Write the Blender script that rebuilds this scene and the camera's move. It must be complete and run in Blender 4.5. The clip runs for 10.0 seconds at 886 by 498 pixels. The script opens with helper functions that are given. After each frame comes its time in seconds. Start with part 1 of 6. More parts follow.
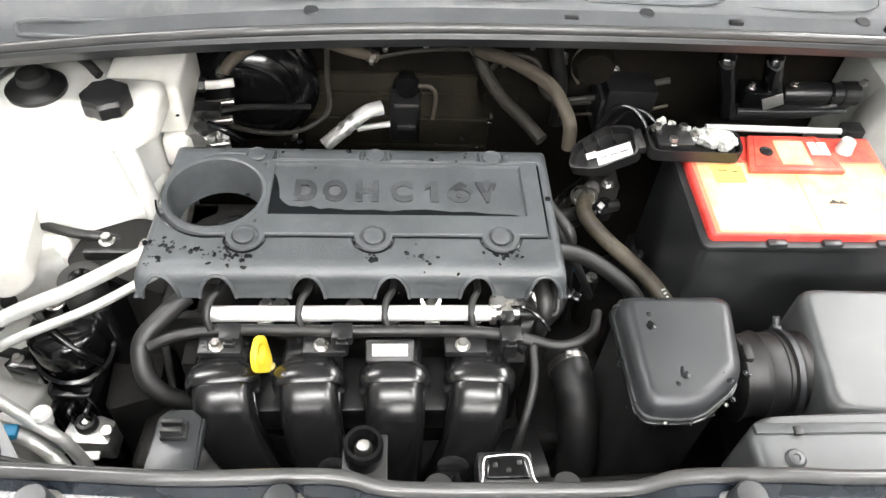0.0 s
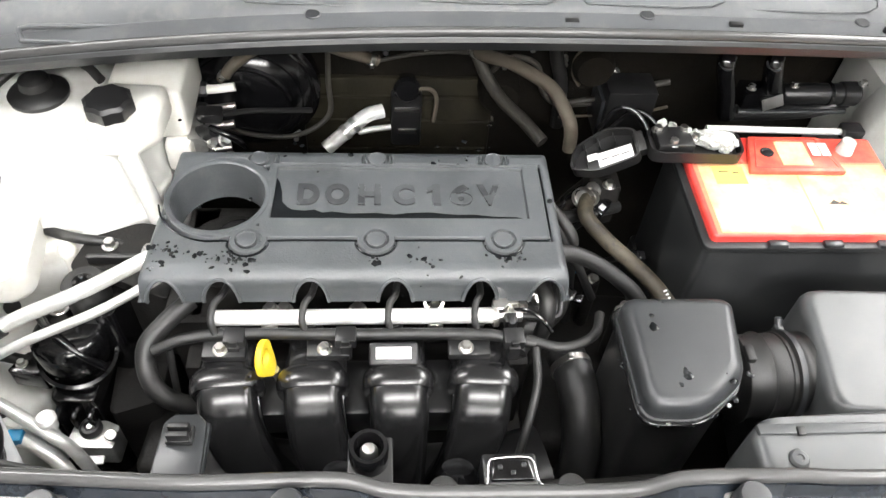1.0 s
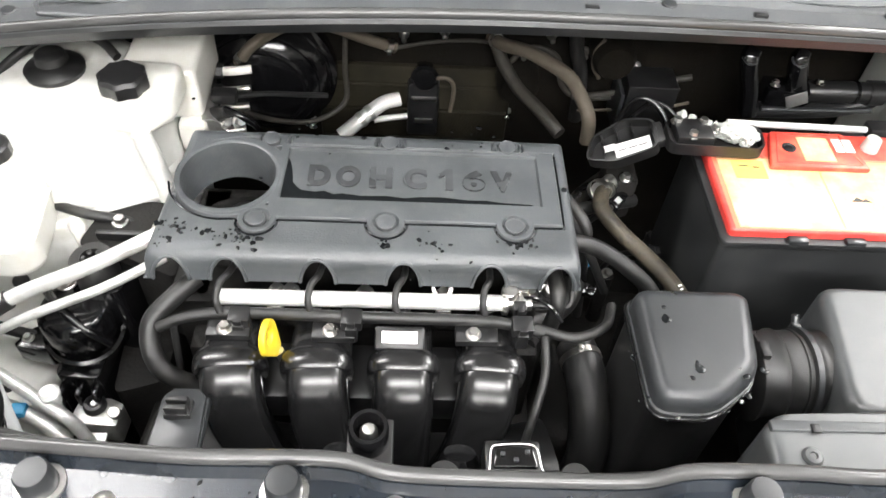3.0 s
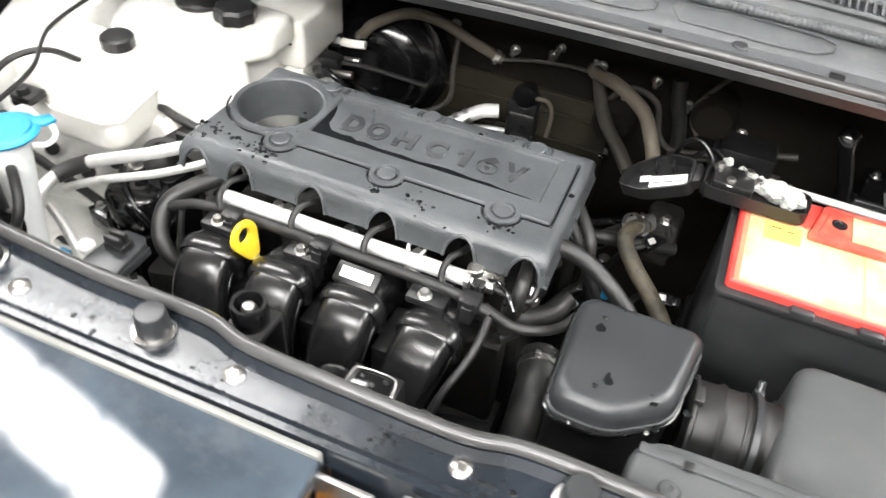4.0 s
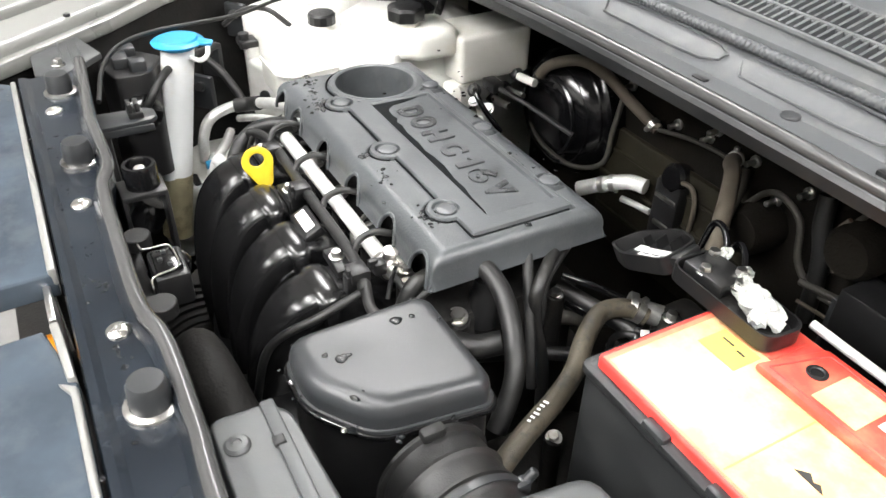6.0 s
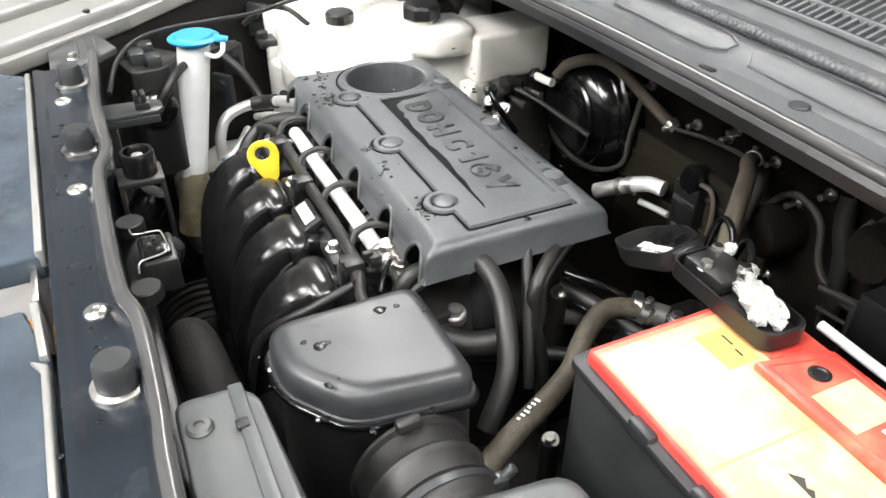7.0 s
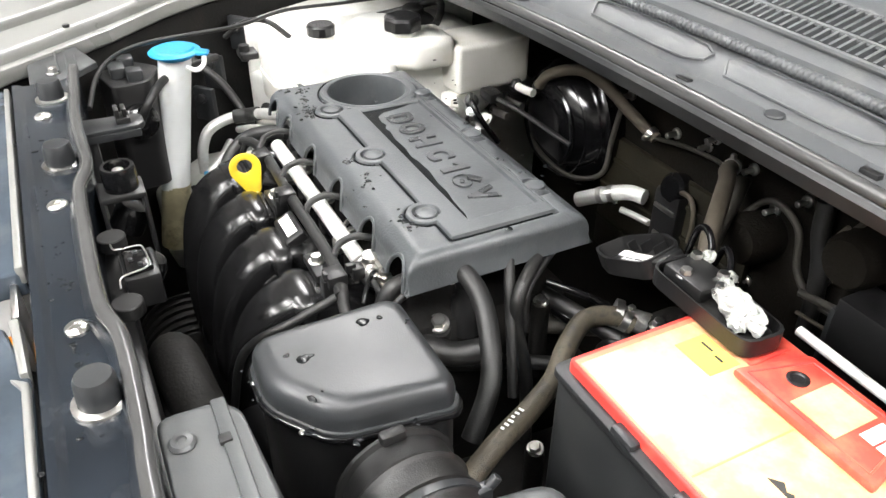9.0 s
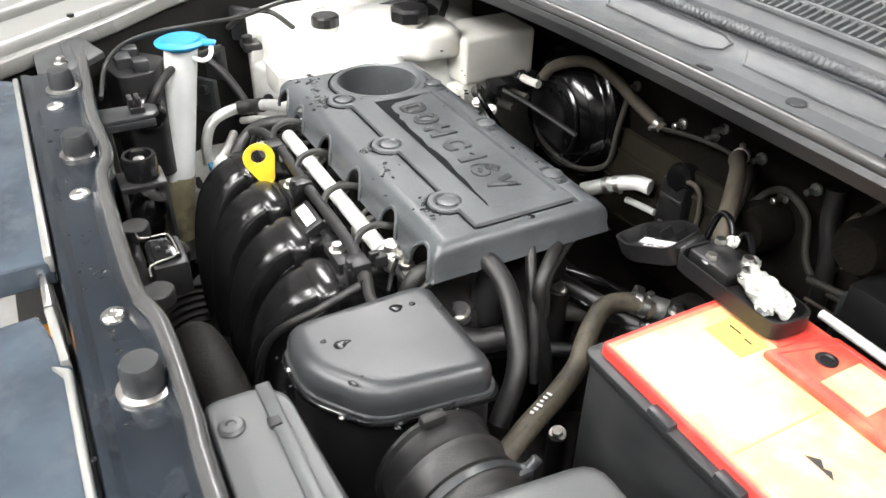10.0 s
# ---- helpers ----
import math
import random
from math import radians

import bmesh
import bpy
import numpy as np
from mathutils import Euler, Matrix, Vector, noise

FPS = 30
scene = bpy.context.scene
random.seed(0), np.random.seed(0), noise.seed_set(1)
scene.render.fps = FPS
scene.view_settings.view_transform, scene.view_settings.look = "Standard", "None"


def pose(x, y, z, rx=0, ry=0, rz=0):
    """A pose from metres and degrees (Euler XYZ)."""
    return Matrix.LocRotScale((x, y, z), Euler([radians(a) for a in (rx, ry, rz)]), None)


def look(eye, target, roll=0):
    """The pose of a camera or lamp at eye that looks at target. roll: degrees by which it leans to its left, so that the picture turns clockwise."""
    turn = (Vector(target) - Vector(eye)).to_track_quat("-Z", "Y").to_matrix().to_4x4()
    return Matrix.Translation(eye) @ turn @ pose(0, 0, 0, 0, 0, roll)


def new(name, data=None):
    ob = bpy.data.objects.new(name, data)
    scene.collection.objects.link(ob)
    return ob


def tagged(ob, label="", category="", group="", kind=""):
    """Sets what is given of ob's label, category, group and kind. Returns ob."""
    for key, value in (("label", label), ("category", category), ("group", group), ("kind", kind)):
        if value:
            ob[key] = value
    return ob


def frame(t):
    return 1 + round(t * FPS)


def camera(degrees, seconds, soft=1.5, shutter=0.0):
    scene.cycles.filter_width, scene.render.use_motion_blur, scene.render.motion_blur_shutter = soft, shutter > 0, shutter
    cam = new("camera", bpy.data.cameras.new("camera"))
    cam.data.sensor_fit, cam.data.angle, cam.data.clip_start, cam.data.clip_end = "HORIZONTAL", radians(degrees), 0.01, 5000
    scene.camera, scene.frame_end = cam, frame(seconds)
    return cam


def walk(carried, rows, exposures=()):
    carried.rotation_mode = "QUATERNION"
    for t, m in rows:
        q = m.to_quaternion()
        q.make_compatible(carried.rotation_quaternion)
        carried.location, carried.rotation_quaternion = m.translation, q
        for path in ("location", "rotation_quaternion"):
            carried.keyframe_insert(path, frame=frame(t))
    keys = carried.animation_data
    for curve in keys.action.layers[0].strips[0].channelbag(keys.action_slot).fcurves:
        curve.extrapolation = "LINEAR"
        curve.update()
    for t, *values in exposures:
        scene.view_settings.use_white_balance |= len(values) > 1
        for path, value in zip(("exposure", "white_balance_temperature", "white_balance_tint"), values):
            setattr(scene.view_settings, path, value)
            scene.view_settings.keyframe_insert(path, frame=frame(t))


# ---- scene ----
cam = camera(60.2, 10.0, 1.5, 0.5)
PATH = [
    (0, (0.016, -0.551, 1.525), (0.16, 0.742, 0.006), 5.2),
    (0.5, (0.016, -0.552, 1.524), (0.168, 0.739, 0.004), 5.3),
    (1, (0.012, -0.551, 1.528), (0.158, 0.744, 0.011), 4.9),
    (1.5, (0.007, -0.551, 1.523), (0.16, 0.741, 0.004), 5.3),
    (2, (0.005, -0.549, 1.523), (0.165, 0.743, 0.005), 5.6),
    (3.3, (0.042, -0.569, 1.483), (0.067, 0.747, -0.023), 4.5),
    (3.5, (0.099, -0.583, 1.461), (-0.026, 0.805, 0.027), 4.7),
    (4, (0.29, -0.617, 1.441), (-0.184, 0.744, 0.054), 5.2),
    (4.5, (0.437, -0.572, 1.381), (-0.418, 0.756, 0.155), 2.3),
    (5, (0.555, -0.496, 1.356), (-0.531, 0.699, 0.177), 3.4),
    (5.5, (0.651, -0.411, 1.339), (-0.665, 0.557, 0.185), 3.3),
    (5.7, (0.687, -0.368, 1.334), (-0.674, 0.516, 0.166), 2.5),
    (6.8, (0.726, -0.283, 1.296), (-0.757, 0.407, 0.144), 0.1),
    (7, (0.728, -0.281, 1.296), (-0.752, 0.424, 0.151), 0.3),
    (7.5, (0.729, -0.287, 1.298), (-0.758, 0.436, 0.173), 0.2),
    (8, (0.733, -0.285, 1.3), (-0.751, 0.432, 0.168), -0.3),
    (8.5, (0.733, -0.281, 1.297), (-0.744, 0.454, 0.167), 0.2),
    (9, (0.731, -0.279, 1.299), (-0.746, 0.466, 0.174), 0.3),
    (9.5, (0.732, -0.284, 1.3), (-0.75, 0.455, 0.178), 0.5),
    (10, (0.719, -0.321, 1.296), (-0.726, 0.469, 0.161), 1.1),
]
walk(cam, [(t, look(eye, target, roll)) for t, eye, target, roll in PATH])

# ---- world and lights ----
world = bpy.data.worlds.new("world")
scene.world = world
world.use_nodes = True
sky = world.node_tree.nodes.new("ShaderNodeTexSky")
sky.sky_type, sky.sun_disc, sky.sun_elevation, sky.sun_rotation = "NISHITA", False, radians(50), radians(160)
world.node_tree.links.new(sky.outputs[0], world.node_tree.nodes["Background"].inputs[0])
world.node_tree.nodes["Background"].inputs[1].default_value = 0.08
PANE_GLOW = 40.0
scene.view_settings.exposure = 0.0


# ---- mesh helpers ----
def link_mesh(name, bm, material, smooth=40):
    me = bpy.data.meshes.new(name)
    bm.normal_update()
    bm.to_mesh(me)
    bm.free()
    me.materials.append(material)
    if smooth:
        for p in me.polygons:
            p.use_smooth = True
        me.set_sharp_from_angle(angle=radians(smooth))
    return new(name, me)


def part(name, bm, material, parent, label="", smooth=40):
    """A mesh in world coordinates under a thing (an empty) or under one of its parts."""
    ob = link_mesh(name, bm, material, smooth)
    ob.parent = parent
    ob.matrix_parent_inverse = Matrix.Translation(parent.location).inverted()
    if label:
        ob["label"] = label
    return ob


def thing(name, base, label, category, group="", kind=""):
    """An empty at the thing's base."""
    ob = new(name)
    ob.location = base
    ob.empty_display_size = 0.01
    return tagged(ob, label, category, group, kind)


def solo(name, bm, material, label, category, group="", kind="", smooth=40):
    return tagged(link_mesh(name, bm, material, smooth), label, category, group, kind)


def join(*bms):
    out = bmesh.new()
    for b in bms:
        me = bpy.data.meshes.new("tmp")
        b.to_mesh(me)
        b.free()
        out.from_mesh(me)
        bpy.data.meshes.remove(me)
    return out


def move(bm, m):
    bmesh.ops.transform(bm, matrix=m, verts=bm.verts)
    return bm


def bevel(bm, r, seg=2, angle=30):
    if r <= 0:
        return bm
    bm.normal_update()
    edges = [e for e in bm.edges if len(e.link_faces) == 2 and e.calc_face_angle(0) > radians(angle)]
    bmesh.ops.bevel(bm, geom=edges, offset=r, segments=seg, profile=0.5, affect="EDGES", clamp_overlap=True)
    return bm


def box(x0, x1, y0, y1, z0, z1, r=0.003, seg=2):
    bm = bmesh.new()
    bmesh.ops.create_cube(bm, size=1)
    move(bm, Matrix.Translation(((x0 + x1) / 2, (y0 + y1) / 2, (z0 + z1) / 2)) @ Matrix.Diagonal((x1 - x0, y1 - y0, z1 - z0, 1)))
    return bevel(bm, r, seg)


def prism(outline, z0, z1, r=0.003, seg=2, shrink=1.0):
    """Outline of (x, y), counter-clockwise, raised from z0 to z1; the top may shrink about the middle."""
    bm = bmesh.new()
    cx = sum(p[0] for p in outline) / len(outline)
    cy = sum(p[1] for p in outline) / len(outline)
    lo = [bm.verts.new((x, y, z0)) for x, y in outline]
    hi = [bm.verts.new((cx + (x - cx) * shrink, cy + (y - cy) * shrink, z1)) for x, y in outline]
    n = len(outline)
    bm.faces.new(hi)
    bm.faces.new(lo[::-1])
    for i in range(n):
        bm.faces.new((lo[i], lo[(i + 1) % n], hi[(i + 1) % n], hi[i]))
    return bevel(bm, r, seg, 20)


def dome(outline, z0, z1, r, seg=5):
    """A lid: upright sides that round over into a flat top."""
    bm = bmesh.new()
    n = len(outline)
    cx, cy = sum(p[0] for p in outline) / n, sum(p[1] for p in outline) / n
    rings = [(0.0, z0)] + [(r * (1 - math.cos(radians(90 * k / seg))), z1 - r + r * math.sin(radians(90 * k / seg))) for k in range(seg + 1)]
    rings.append((r + 0.004, z1))
    rows = []
    for inset, z in rings:
        row = []
        for x, y in outline:
            d = Vector((cx - x, cy - y))
            d = d.normalized() * inset
            row.append(bm.verts.new((x + d.x, y + d.y, z)))
        rows.append(row)
    for a, b in zip(rows, rows[1:]):
        for i in range(n):
            bm.faces.new((a[i], a[(i + 1) % n], b[(i + 1) % n], b[i]))
    bm.faces.new(rows[-1])
    bm.faces.new(rows[0][::-1])
    return bm


def rounded(x0, x1, y0, y1, r, seg=5):
    pts = []
    for cx, cy, a in ((x1 - r, y0 + r, -90), (x1 - r, y1 - r, 0), (x0 + r, y1 - r, 90), (x0 + r, y0 + r, 180)):
        for i in range(seg + 1):
            b = radians(a + 90 * i / seg)
            pts.append((cx + r * math.cos(b), cy + r * math.sin(b)))
    return pts


def blunt(outline, r, seg=4):
    """The outline with its corners rounded."""
    out = []
    n = len(outline)
    for i in range(n):
        p, a, b = (Vector((*outline[k % n], 0)) for k in (i, i - 1, i + 1))
        u, v = a - p, b - p
        k = min(r, u.length * 0.45, v.length * 0.45)
        u, v = p + u.normalized() * k, p + v.normalized() * k
        for j in range(seg + 1):
            f = j / seg
            q = u * (1 - f) ** 2 + p * 2 * f * (1 - f) + v * f * f
            out.append((q.x, q.y))
    return out


def tray(outline, z0, z1, w=0.003):
    """An open tray with a floor and walls."""
    bm = bmesh.new()
    n = len(outline)
    cx, cy = sum(p[0] for p in outline) / n, sum(p[1] for p in outline) / n
    inner = []
    for x, y in outline:
        d = Vector((cx - x, cy - y)).normalized() * w
        inner.append((x + d.x, y + d.y))
    rings = [[bm.verts.new((x, y, z)) for x, y in o] for o, z in ((outline, z0), (outline, z1), (inner, z1), (inner, z0 + w))]
    for a, b in zip(rings, rings[1:]):
        for i in range(n):
            bm.faces.new((a[i], a[(i + 1) % n], b[(i + 1) % n], b[i]))
    bm.faces.new(rings[0][::-1])
    bm.faces.new(rings[-1])
    bmesh.ops.recalc_face_normals(bm, faces=bm.faces)
    return bm


def soften(points, steps=8):
    """A smooth path through the points."""
    p = [Vector(q) for q in points]
    p = [p[0] * 2 - p[1]] + p + [p[-1] * 2 - p[-2]]
    out = []
    for i in range(1, len(p) - 2):
        for k in range(steps):
            t = k / steps
            out.append(0.5 * (2 * p[i] + (p[i + 1] - p[i - 1]) * t + (2 * p[i - 1] - 5 * p[i] + 4 * p[i + 1] - p[i + 2]) * t * t
                              + (3 * p[i] - p[i - 1] - 3 * p[i + 1] + p[i + 2]) * t ** 3))
    out.append(p[-2])
    return out


def sweep(path, section, cap=True):
    """A closed section (side, up) carried along a path; section(f) gives the outline at the fraction f."""
    bm = bmesh.new()
    rings = []
    up = None
    n = len(path)
    for i, p in enumerate(path):
        d = (path[min(i + 1, n - 1)] - path[max(i - 1, 0)]).normalized()
        if up is None:
            up = Vector((0, 0, 1)) if abs(d.z) < 0.9 else Vector((0, 1, 0))
        up = (up - d * up.dot(d)).normalized()
        side = d.cross(up)
        rings.append([bm.verts.new(p + side * a + up * b) for a, b in section(i / (n - 1))])
    m = len(rings[0])
    for a, b in zip(rings, rings[1:]):
        for i in range(m):
            bm.faces.new((a[i], a[(i + 1) % m], b[(i + 1) % m], b[i]))
    if cap:
        bm.faces.new(rings[0][::-1])
        bm.faces.new(rings[-1])
    bmesh.ops.recalc_face_normals(bm, faces=bm.faces)
    return bm


def ring_of(r, seg=12):
    return [(r * math.cos(2 * math.pi * i / seg), r * math.sin(2 * math.pi * i / seg)) for i in range(seg)]


def tube(points, r, seg=12, steps=8, ribs=0, depth=0.12):
    """A hose through the points; ribs: how many rings a corrugated one has."""
    path = soften(points, steps if not ribs else max(steps, int(ribs * 4 / max(1, len(points) - 1))))

    def section(f):
        k = 1.0 if not ribs else 1 - depth * (0.5 + 0.5 * math.cos(2 * math.pi * ribs * f))
        return ring_of(r * k, seg)
    return sweep(path, section)


def lathe(profile, at=(0, 0, 0), axis=(0, 0, 1), seg=24):
    """A turned form: profile of (radius, height), from the foot up, on an axis."""
    bm = bmesh.new()
    rows = []
    for r, h in profile:
        if r < 1e-6:
            rows.append([bm.verts.new((0, 0, h))])
        else:
            rows.append([bm.verts.new((r * math.cos(2 * math.pi * i / seg), r * math.sin(2 * math.pi * i / seg), h)) for i in range(seg)])
    for a, b in zip(rows, rows[1:]):
        for i in range(seg):
            j = (i + 1) % seg
            if len(a) == 1 and len(b) == 1:
                continue
            if len(a) == 1:
                bm.faces.new((a[0], b[j], b[i]))
            elif len(b) == 1:
                bm.faces.new((a[i], a[j], b[0]))
            else:
                bm.faces.new((a[i], a[j], b[j], b[i]))
    bmesh.ops.recalc_face_normals(bm, faces=bm.faces)
    turn = Vector(axis).normalized().to_track_quat("Z", "Y").to_matrix().to_4x4()
    return move(bm, Matrix.Translation(at) @ turn)


def disc(r, h, at, axis=(0, 0, 1), edge=0.001, seg=20):
    return lathe([(0, 0), (r, 0), (r, h - edge), (r - edge, h), (0, h)], at, axis, seg)


def hexagon(r, h, at, axis=(0, 0, 1)):
    return lathe([(0, 0), (r, 0), (r, h * 0.8), (r * 0.85, h), (0, h)], at, axis, 6)


def bolt_mesh(r, at, axis=(0, 0, 1)):
    """A flanged hexagon bolt head."""
    a = Vector(axis).normalized()
    return join(disc(r * 1.45, r * 0.3, at, axis, r * 0.1, 18), hexagon(r, r * 1.1, Vector(at) + a * r * 0.25, axis))


# ---- materials ----
def material(name, colour, rough=0.5, metal=0.0, vary=0.15, grain=900.0, bump=0.06, stain=None, stain_amount=0.0, stain_scale=25.0, coat=0.0, glow=None, spec=0.5):
    """A surface with cloudy change of tone, fine grain relief, and stains with edges of their own."""
    m = bpy.data.materials.new(name)
    m.use_nodes = True
    nt = m.node_tree
    bsdf = nt.nodes["Principled BSDF"]
    node = lambda kind: nt.nodes.new("ShaderNode" + kind)
    coord = node("TexCoord")
    big, fine = node("TexNoise"), node("TexNoise")
    big.inputs["Scale"].default_value, big.inputs["Detail"].default_value = 14.0, 5.0
    fine.inputs["Scale"].default_value, fine.inputs["Detail"].default_value = grain, 2.0
    for t in (big, fine):
        nt.links.new(coord.outputs["Object"], t.inputs["Vector"])
    ramp = node("MapRange")
    ramp.inputs["From Min"].default_value, ramp.inputs["From Max"].default_value = 0.3, 0.7
    ramp.inputs["To Min"].default_value, ramp.inputs["To Max"].default_value = 1 - vary, 1 + vary
    nt.links.new(big.outputs["Fac"], ramp.inputs["Value"])
    mul = node("Vector" + "Math")
    mul.operation = "SCALE"
    mul.inputs[0].default_value = colour
    nt.links.new(ramp.outputs[0], mul.inputs["Scale"])
    out = mul.outputs[0]
    rr = node("MapRange")
    rr.inputs["From Min"].default_value, rr.inputs["From Max"].default_value = 0.3, 0.7
    rr.inputs["To Min"].default_value, rr.inputs["To Max"].default_value = max(0.02, rough * 0.85), min(1, rough * 1.18)
    nt.links.new(big.outputs["Fac"], rr.inputs["Value"])
    nt.links.new(rr.outputs[0], bsdf.inputs["Roughness"])
    if stain:
        spot = node("TexNoise")
        spot.inputs["Scale"].default_value, spot.inputs["Detail"].default_value, spot.inputs["Roughness"].default_value = stain_scale, 8.0, 0.65
        nt.links.new(coord.outputs["Object"], spot.inputs["Vector"])
        cut = node("MapRange")
        cut.inputs["From Min"].default_value, cut.inputs["From Max"].default_value = 0.5, 0.68
        cut.inputs["To Max"].default_value = stain_amount
        nt.links.new(spot.outputs["Fac"], cut.inputs["Value"])
        mix = node("Mix")
        mix.data_type = "RGBA"
        nt.links.new(cut.outputs[0], mix.inputs["Factor"])
        nt.links.new(out, mix.inputs["A"])
        mix.inputs["B"].default_value = (*stain, 1)
        out = mix.outputs["Result"]
    nt.links.new(out, bsdf.inputs["Base Color"])
    bsdf.inputs["Metallic"].default_value = metal
    bsdf.inputs["Specular IOR Level"].default_value = spec
    bsdf.inputs["Coat Weight"].default_value = coat
    bsdf.inputs["Coat Roughness"].default_value = 0.08
    if bump:
        bp = node("Bump")
        bp.inputs["Strength"].default_value, bp.inputs["Distance"].default_value = bump, 0.002
        nt.links.new(fine.outputs["Fac"], bp.inputs["Height"])
        nt.links.new(bp.outputs[0], bsdf.inputs["Normal"])
    if glow:
        bsdf.inputs["Emission Color"].default_value = (*glow[:3], 1)
        bsdf.inputs["Emission Strength"].default_value = glow[3]
    return m


COVER = material("cover_plastic", (0.062, 0.067, 0.071), 0.36, vary=0.2, grain=420, bump=0.2, stain=(0.095, 0.098, 0.1), stain_amount=0.45, stain_scale=40)
# Cover plastic again, darkened for the dark, wet reflection on the letters.
COVER_LETTER = material("dark_letter_plastic", (0.042, 0.044, 0.047), 0.28, vary=0.3, bump=0.15, stain=(0.065, 0.068, 0.07), stain_amount=0.8, stain_scale=60)
PLASTIC = material("black_plastic", (0.012, 0.012, 0.0125), 0.34, bump=0.15, stain=(0.026, 0.025, 0.023), stain_amount=0.3)
GLOSSY = material("shiny_black_plastic", (0.005, 0.005, 0.0055), 0.15, bump=0.02, spec=0.6)
MANIFOLD = material("satin_black_plastic", (0.009, 0.009, 0.0095), 0.23, bump=0, vary=0.2, spec=0.7)
GREY_PLASTIC = material("grey_plastic", (0.027, 0.029, 0.031), 0.33, bump=0.08, stain=(0.045, 0.045, 0.044), stain_amount=0.3)
RUBBER = material("rubber", (0.012, 0.012, 0.012), 0.44, bump=0.2, stain=(0.034, 0.032, 0.028), stain_amount=0.45)
OLD_RUBBER = material("dusty_rubber", (0.095, 0.08, 0.06), 0.7, bump=0.35, stain=(0.07, 0.055, 0.04), stain_amount=0.6, stain_scale=60)
DUSTY_BROWN = material("dusty_brown_rubber", (0.062, 0.052, 0.035), 0.6, bump=0.35, vary=0.5, stain=(0.012, 0.011, 0.01), stain_amount=0.95, stain_scale=110)
DUSTY_HOSE = material("dusty_black_hose", (0.04, 0.037, 0.03), 0.6, bump=0.3, stain=(0.013, 0.012, 0.011), stain_amount=0.6, stain_scale=60)
# Grime taken down to near black; the bay's deep shade sits in this colour.
DARK = material("shade_dark_grime", (0.0085, 0.008, 0.0075), 0.65, bump=0.4, vary=0.5, grain=200, stain=(0.02, 0.017, 0.014), stain_amount=0.5, stain_scale=18, spec=0.3)
# Firewall panel and felt: both colours include the shade under the cowl.
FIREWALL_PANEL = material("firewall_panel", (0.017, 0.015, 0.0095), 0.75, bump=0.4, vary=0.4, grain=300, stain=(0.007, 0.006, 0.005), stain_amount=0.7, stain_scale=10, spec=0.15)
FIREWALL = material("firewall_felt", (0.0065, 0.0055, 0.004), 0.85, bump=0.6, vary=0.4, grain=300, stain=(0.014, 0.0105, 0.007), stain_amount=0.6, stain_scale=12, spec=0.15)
ALU = material("dull_aluminium", (0.72, 0.72, 0.7), 0.38, 0.6, bump=0.06, vary=0.12, stain=(0.42, 0.4, 0.35), stain_amount=0.5, stain_scale=40)
BRIGHT = material("bright_alloy", (0.8, 0.8, 0.78), 0.4, 0.35, bump=0.05, vary=0.06)
STEEL = material("steel", (0.62, 0.61, 0.59), 0.3, 1.0, bump=0.08, stain=(0.35, 0.3, 0.24), stain_amount=0.5, stain_scale=60)
ALLOY = material("cast_alloy", (0.6, 0.6, 0.58), 0.42, 0.9, bump=0.3, grain=400, stain=(0.25, 0.22, 0.18), stain_amount=0.6, stain_scale=40)
# Faded plastic, lightened further for the reflected sheen on air box and snorkel.
FADED = material("faded_grey_plastic", (0.062, 0.065, 0.067), 0.36, bump=0.08, stain=(0.08, 0.08, 0.078), stain_amount=0.4, stain_scale=18)
BODY_WHITE = material("white_body_paint", (0.7, 0.7, 0.67), 0.32, bump=0.02, vary=0.08, stain=(0.4, 0.38, 0.32), stain_amount=0.5, stain_scale=11, coat=0.3)
TANK = material("milky_plastic", (0.8, 0.79, 0.74), 0.4, bump=0.05, vary=0.05, stain=(0.6, 0.56, 0.42), stain_amount=0.3)
NECK_FOOT = material("aged_neck_plastic", (0.3, 0.27, 0.17), 0.45, bump=0.1, vary=0.4, stain=(0.08, 0.07, 0.03), stain_amount=0.8, stain_scale=25)
NECK = material("milky_neck_plastic", (0.68, 0.7, 0.7), 0.45, bump=0.05, vary=0.06, stain=(0.5, 0.42, 0.25), stain_amount=0.4, stain_scale=12)
BLUE = material("blue_cap", (0.02, 0.24, 0.46), 0.4, bump=0.05)
YELLOW = material("yellow_plastic", (0.78, 0.56, 0.03), 0.45, bump=0.05, stain=(0.6, 0.42, 0.05), stain_amount=0.5, stain_scale=60)
ORANGE = material("orange_plastic", (0.85, 0.3, 0.01), 0.4, bump=0.05)
RED = material("battery_red", (0.72, 0.06, 0.05), 0.38, bump=0.08, stain=(0.82, 0.2, 0.12), stain_amount=0.7, stain_scale=14)
STEP_RED = material("faded_red", (0.78, 0.07, 0.05), 0.35, bump=0.06, stain=(0.88, 0.26, 0.15), stain_amount=0.6, stain_scale=12)
# The pale stain colour stands for the blown-out light on the orange label.
LABEL_ORANGE = material("battery_label", (0.8, 0.4, 0.18), 0.45, bump=0.03, vary=0.12, stain=(0.88, 0.74, 0.47), stain_amount=0.95, stain_scale=6)
CORAL = material("coral_label_edge", (0.78, 0.19, 0.11), 0.42, bump=0.04, vary=0.15, stain=(0.82, 0.34, 0.18), stain_amount=0.8, stain_scale=20)
LABEL_YELLOW = material("yellow_sticker", (0.9, 0.62, 0.12), 0.4, bump=0.02)
PAPER = material("white_sticker", (0.8, 0.8, 0.78), 0.5, bump=0.03, vary=0.05)
PRINT = material("dark_print", (0.03, 0.03, 0.03), 0.5, bump=0)
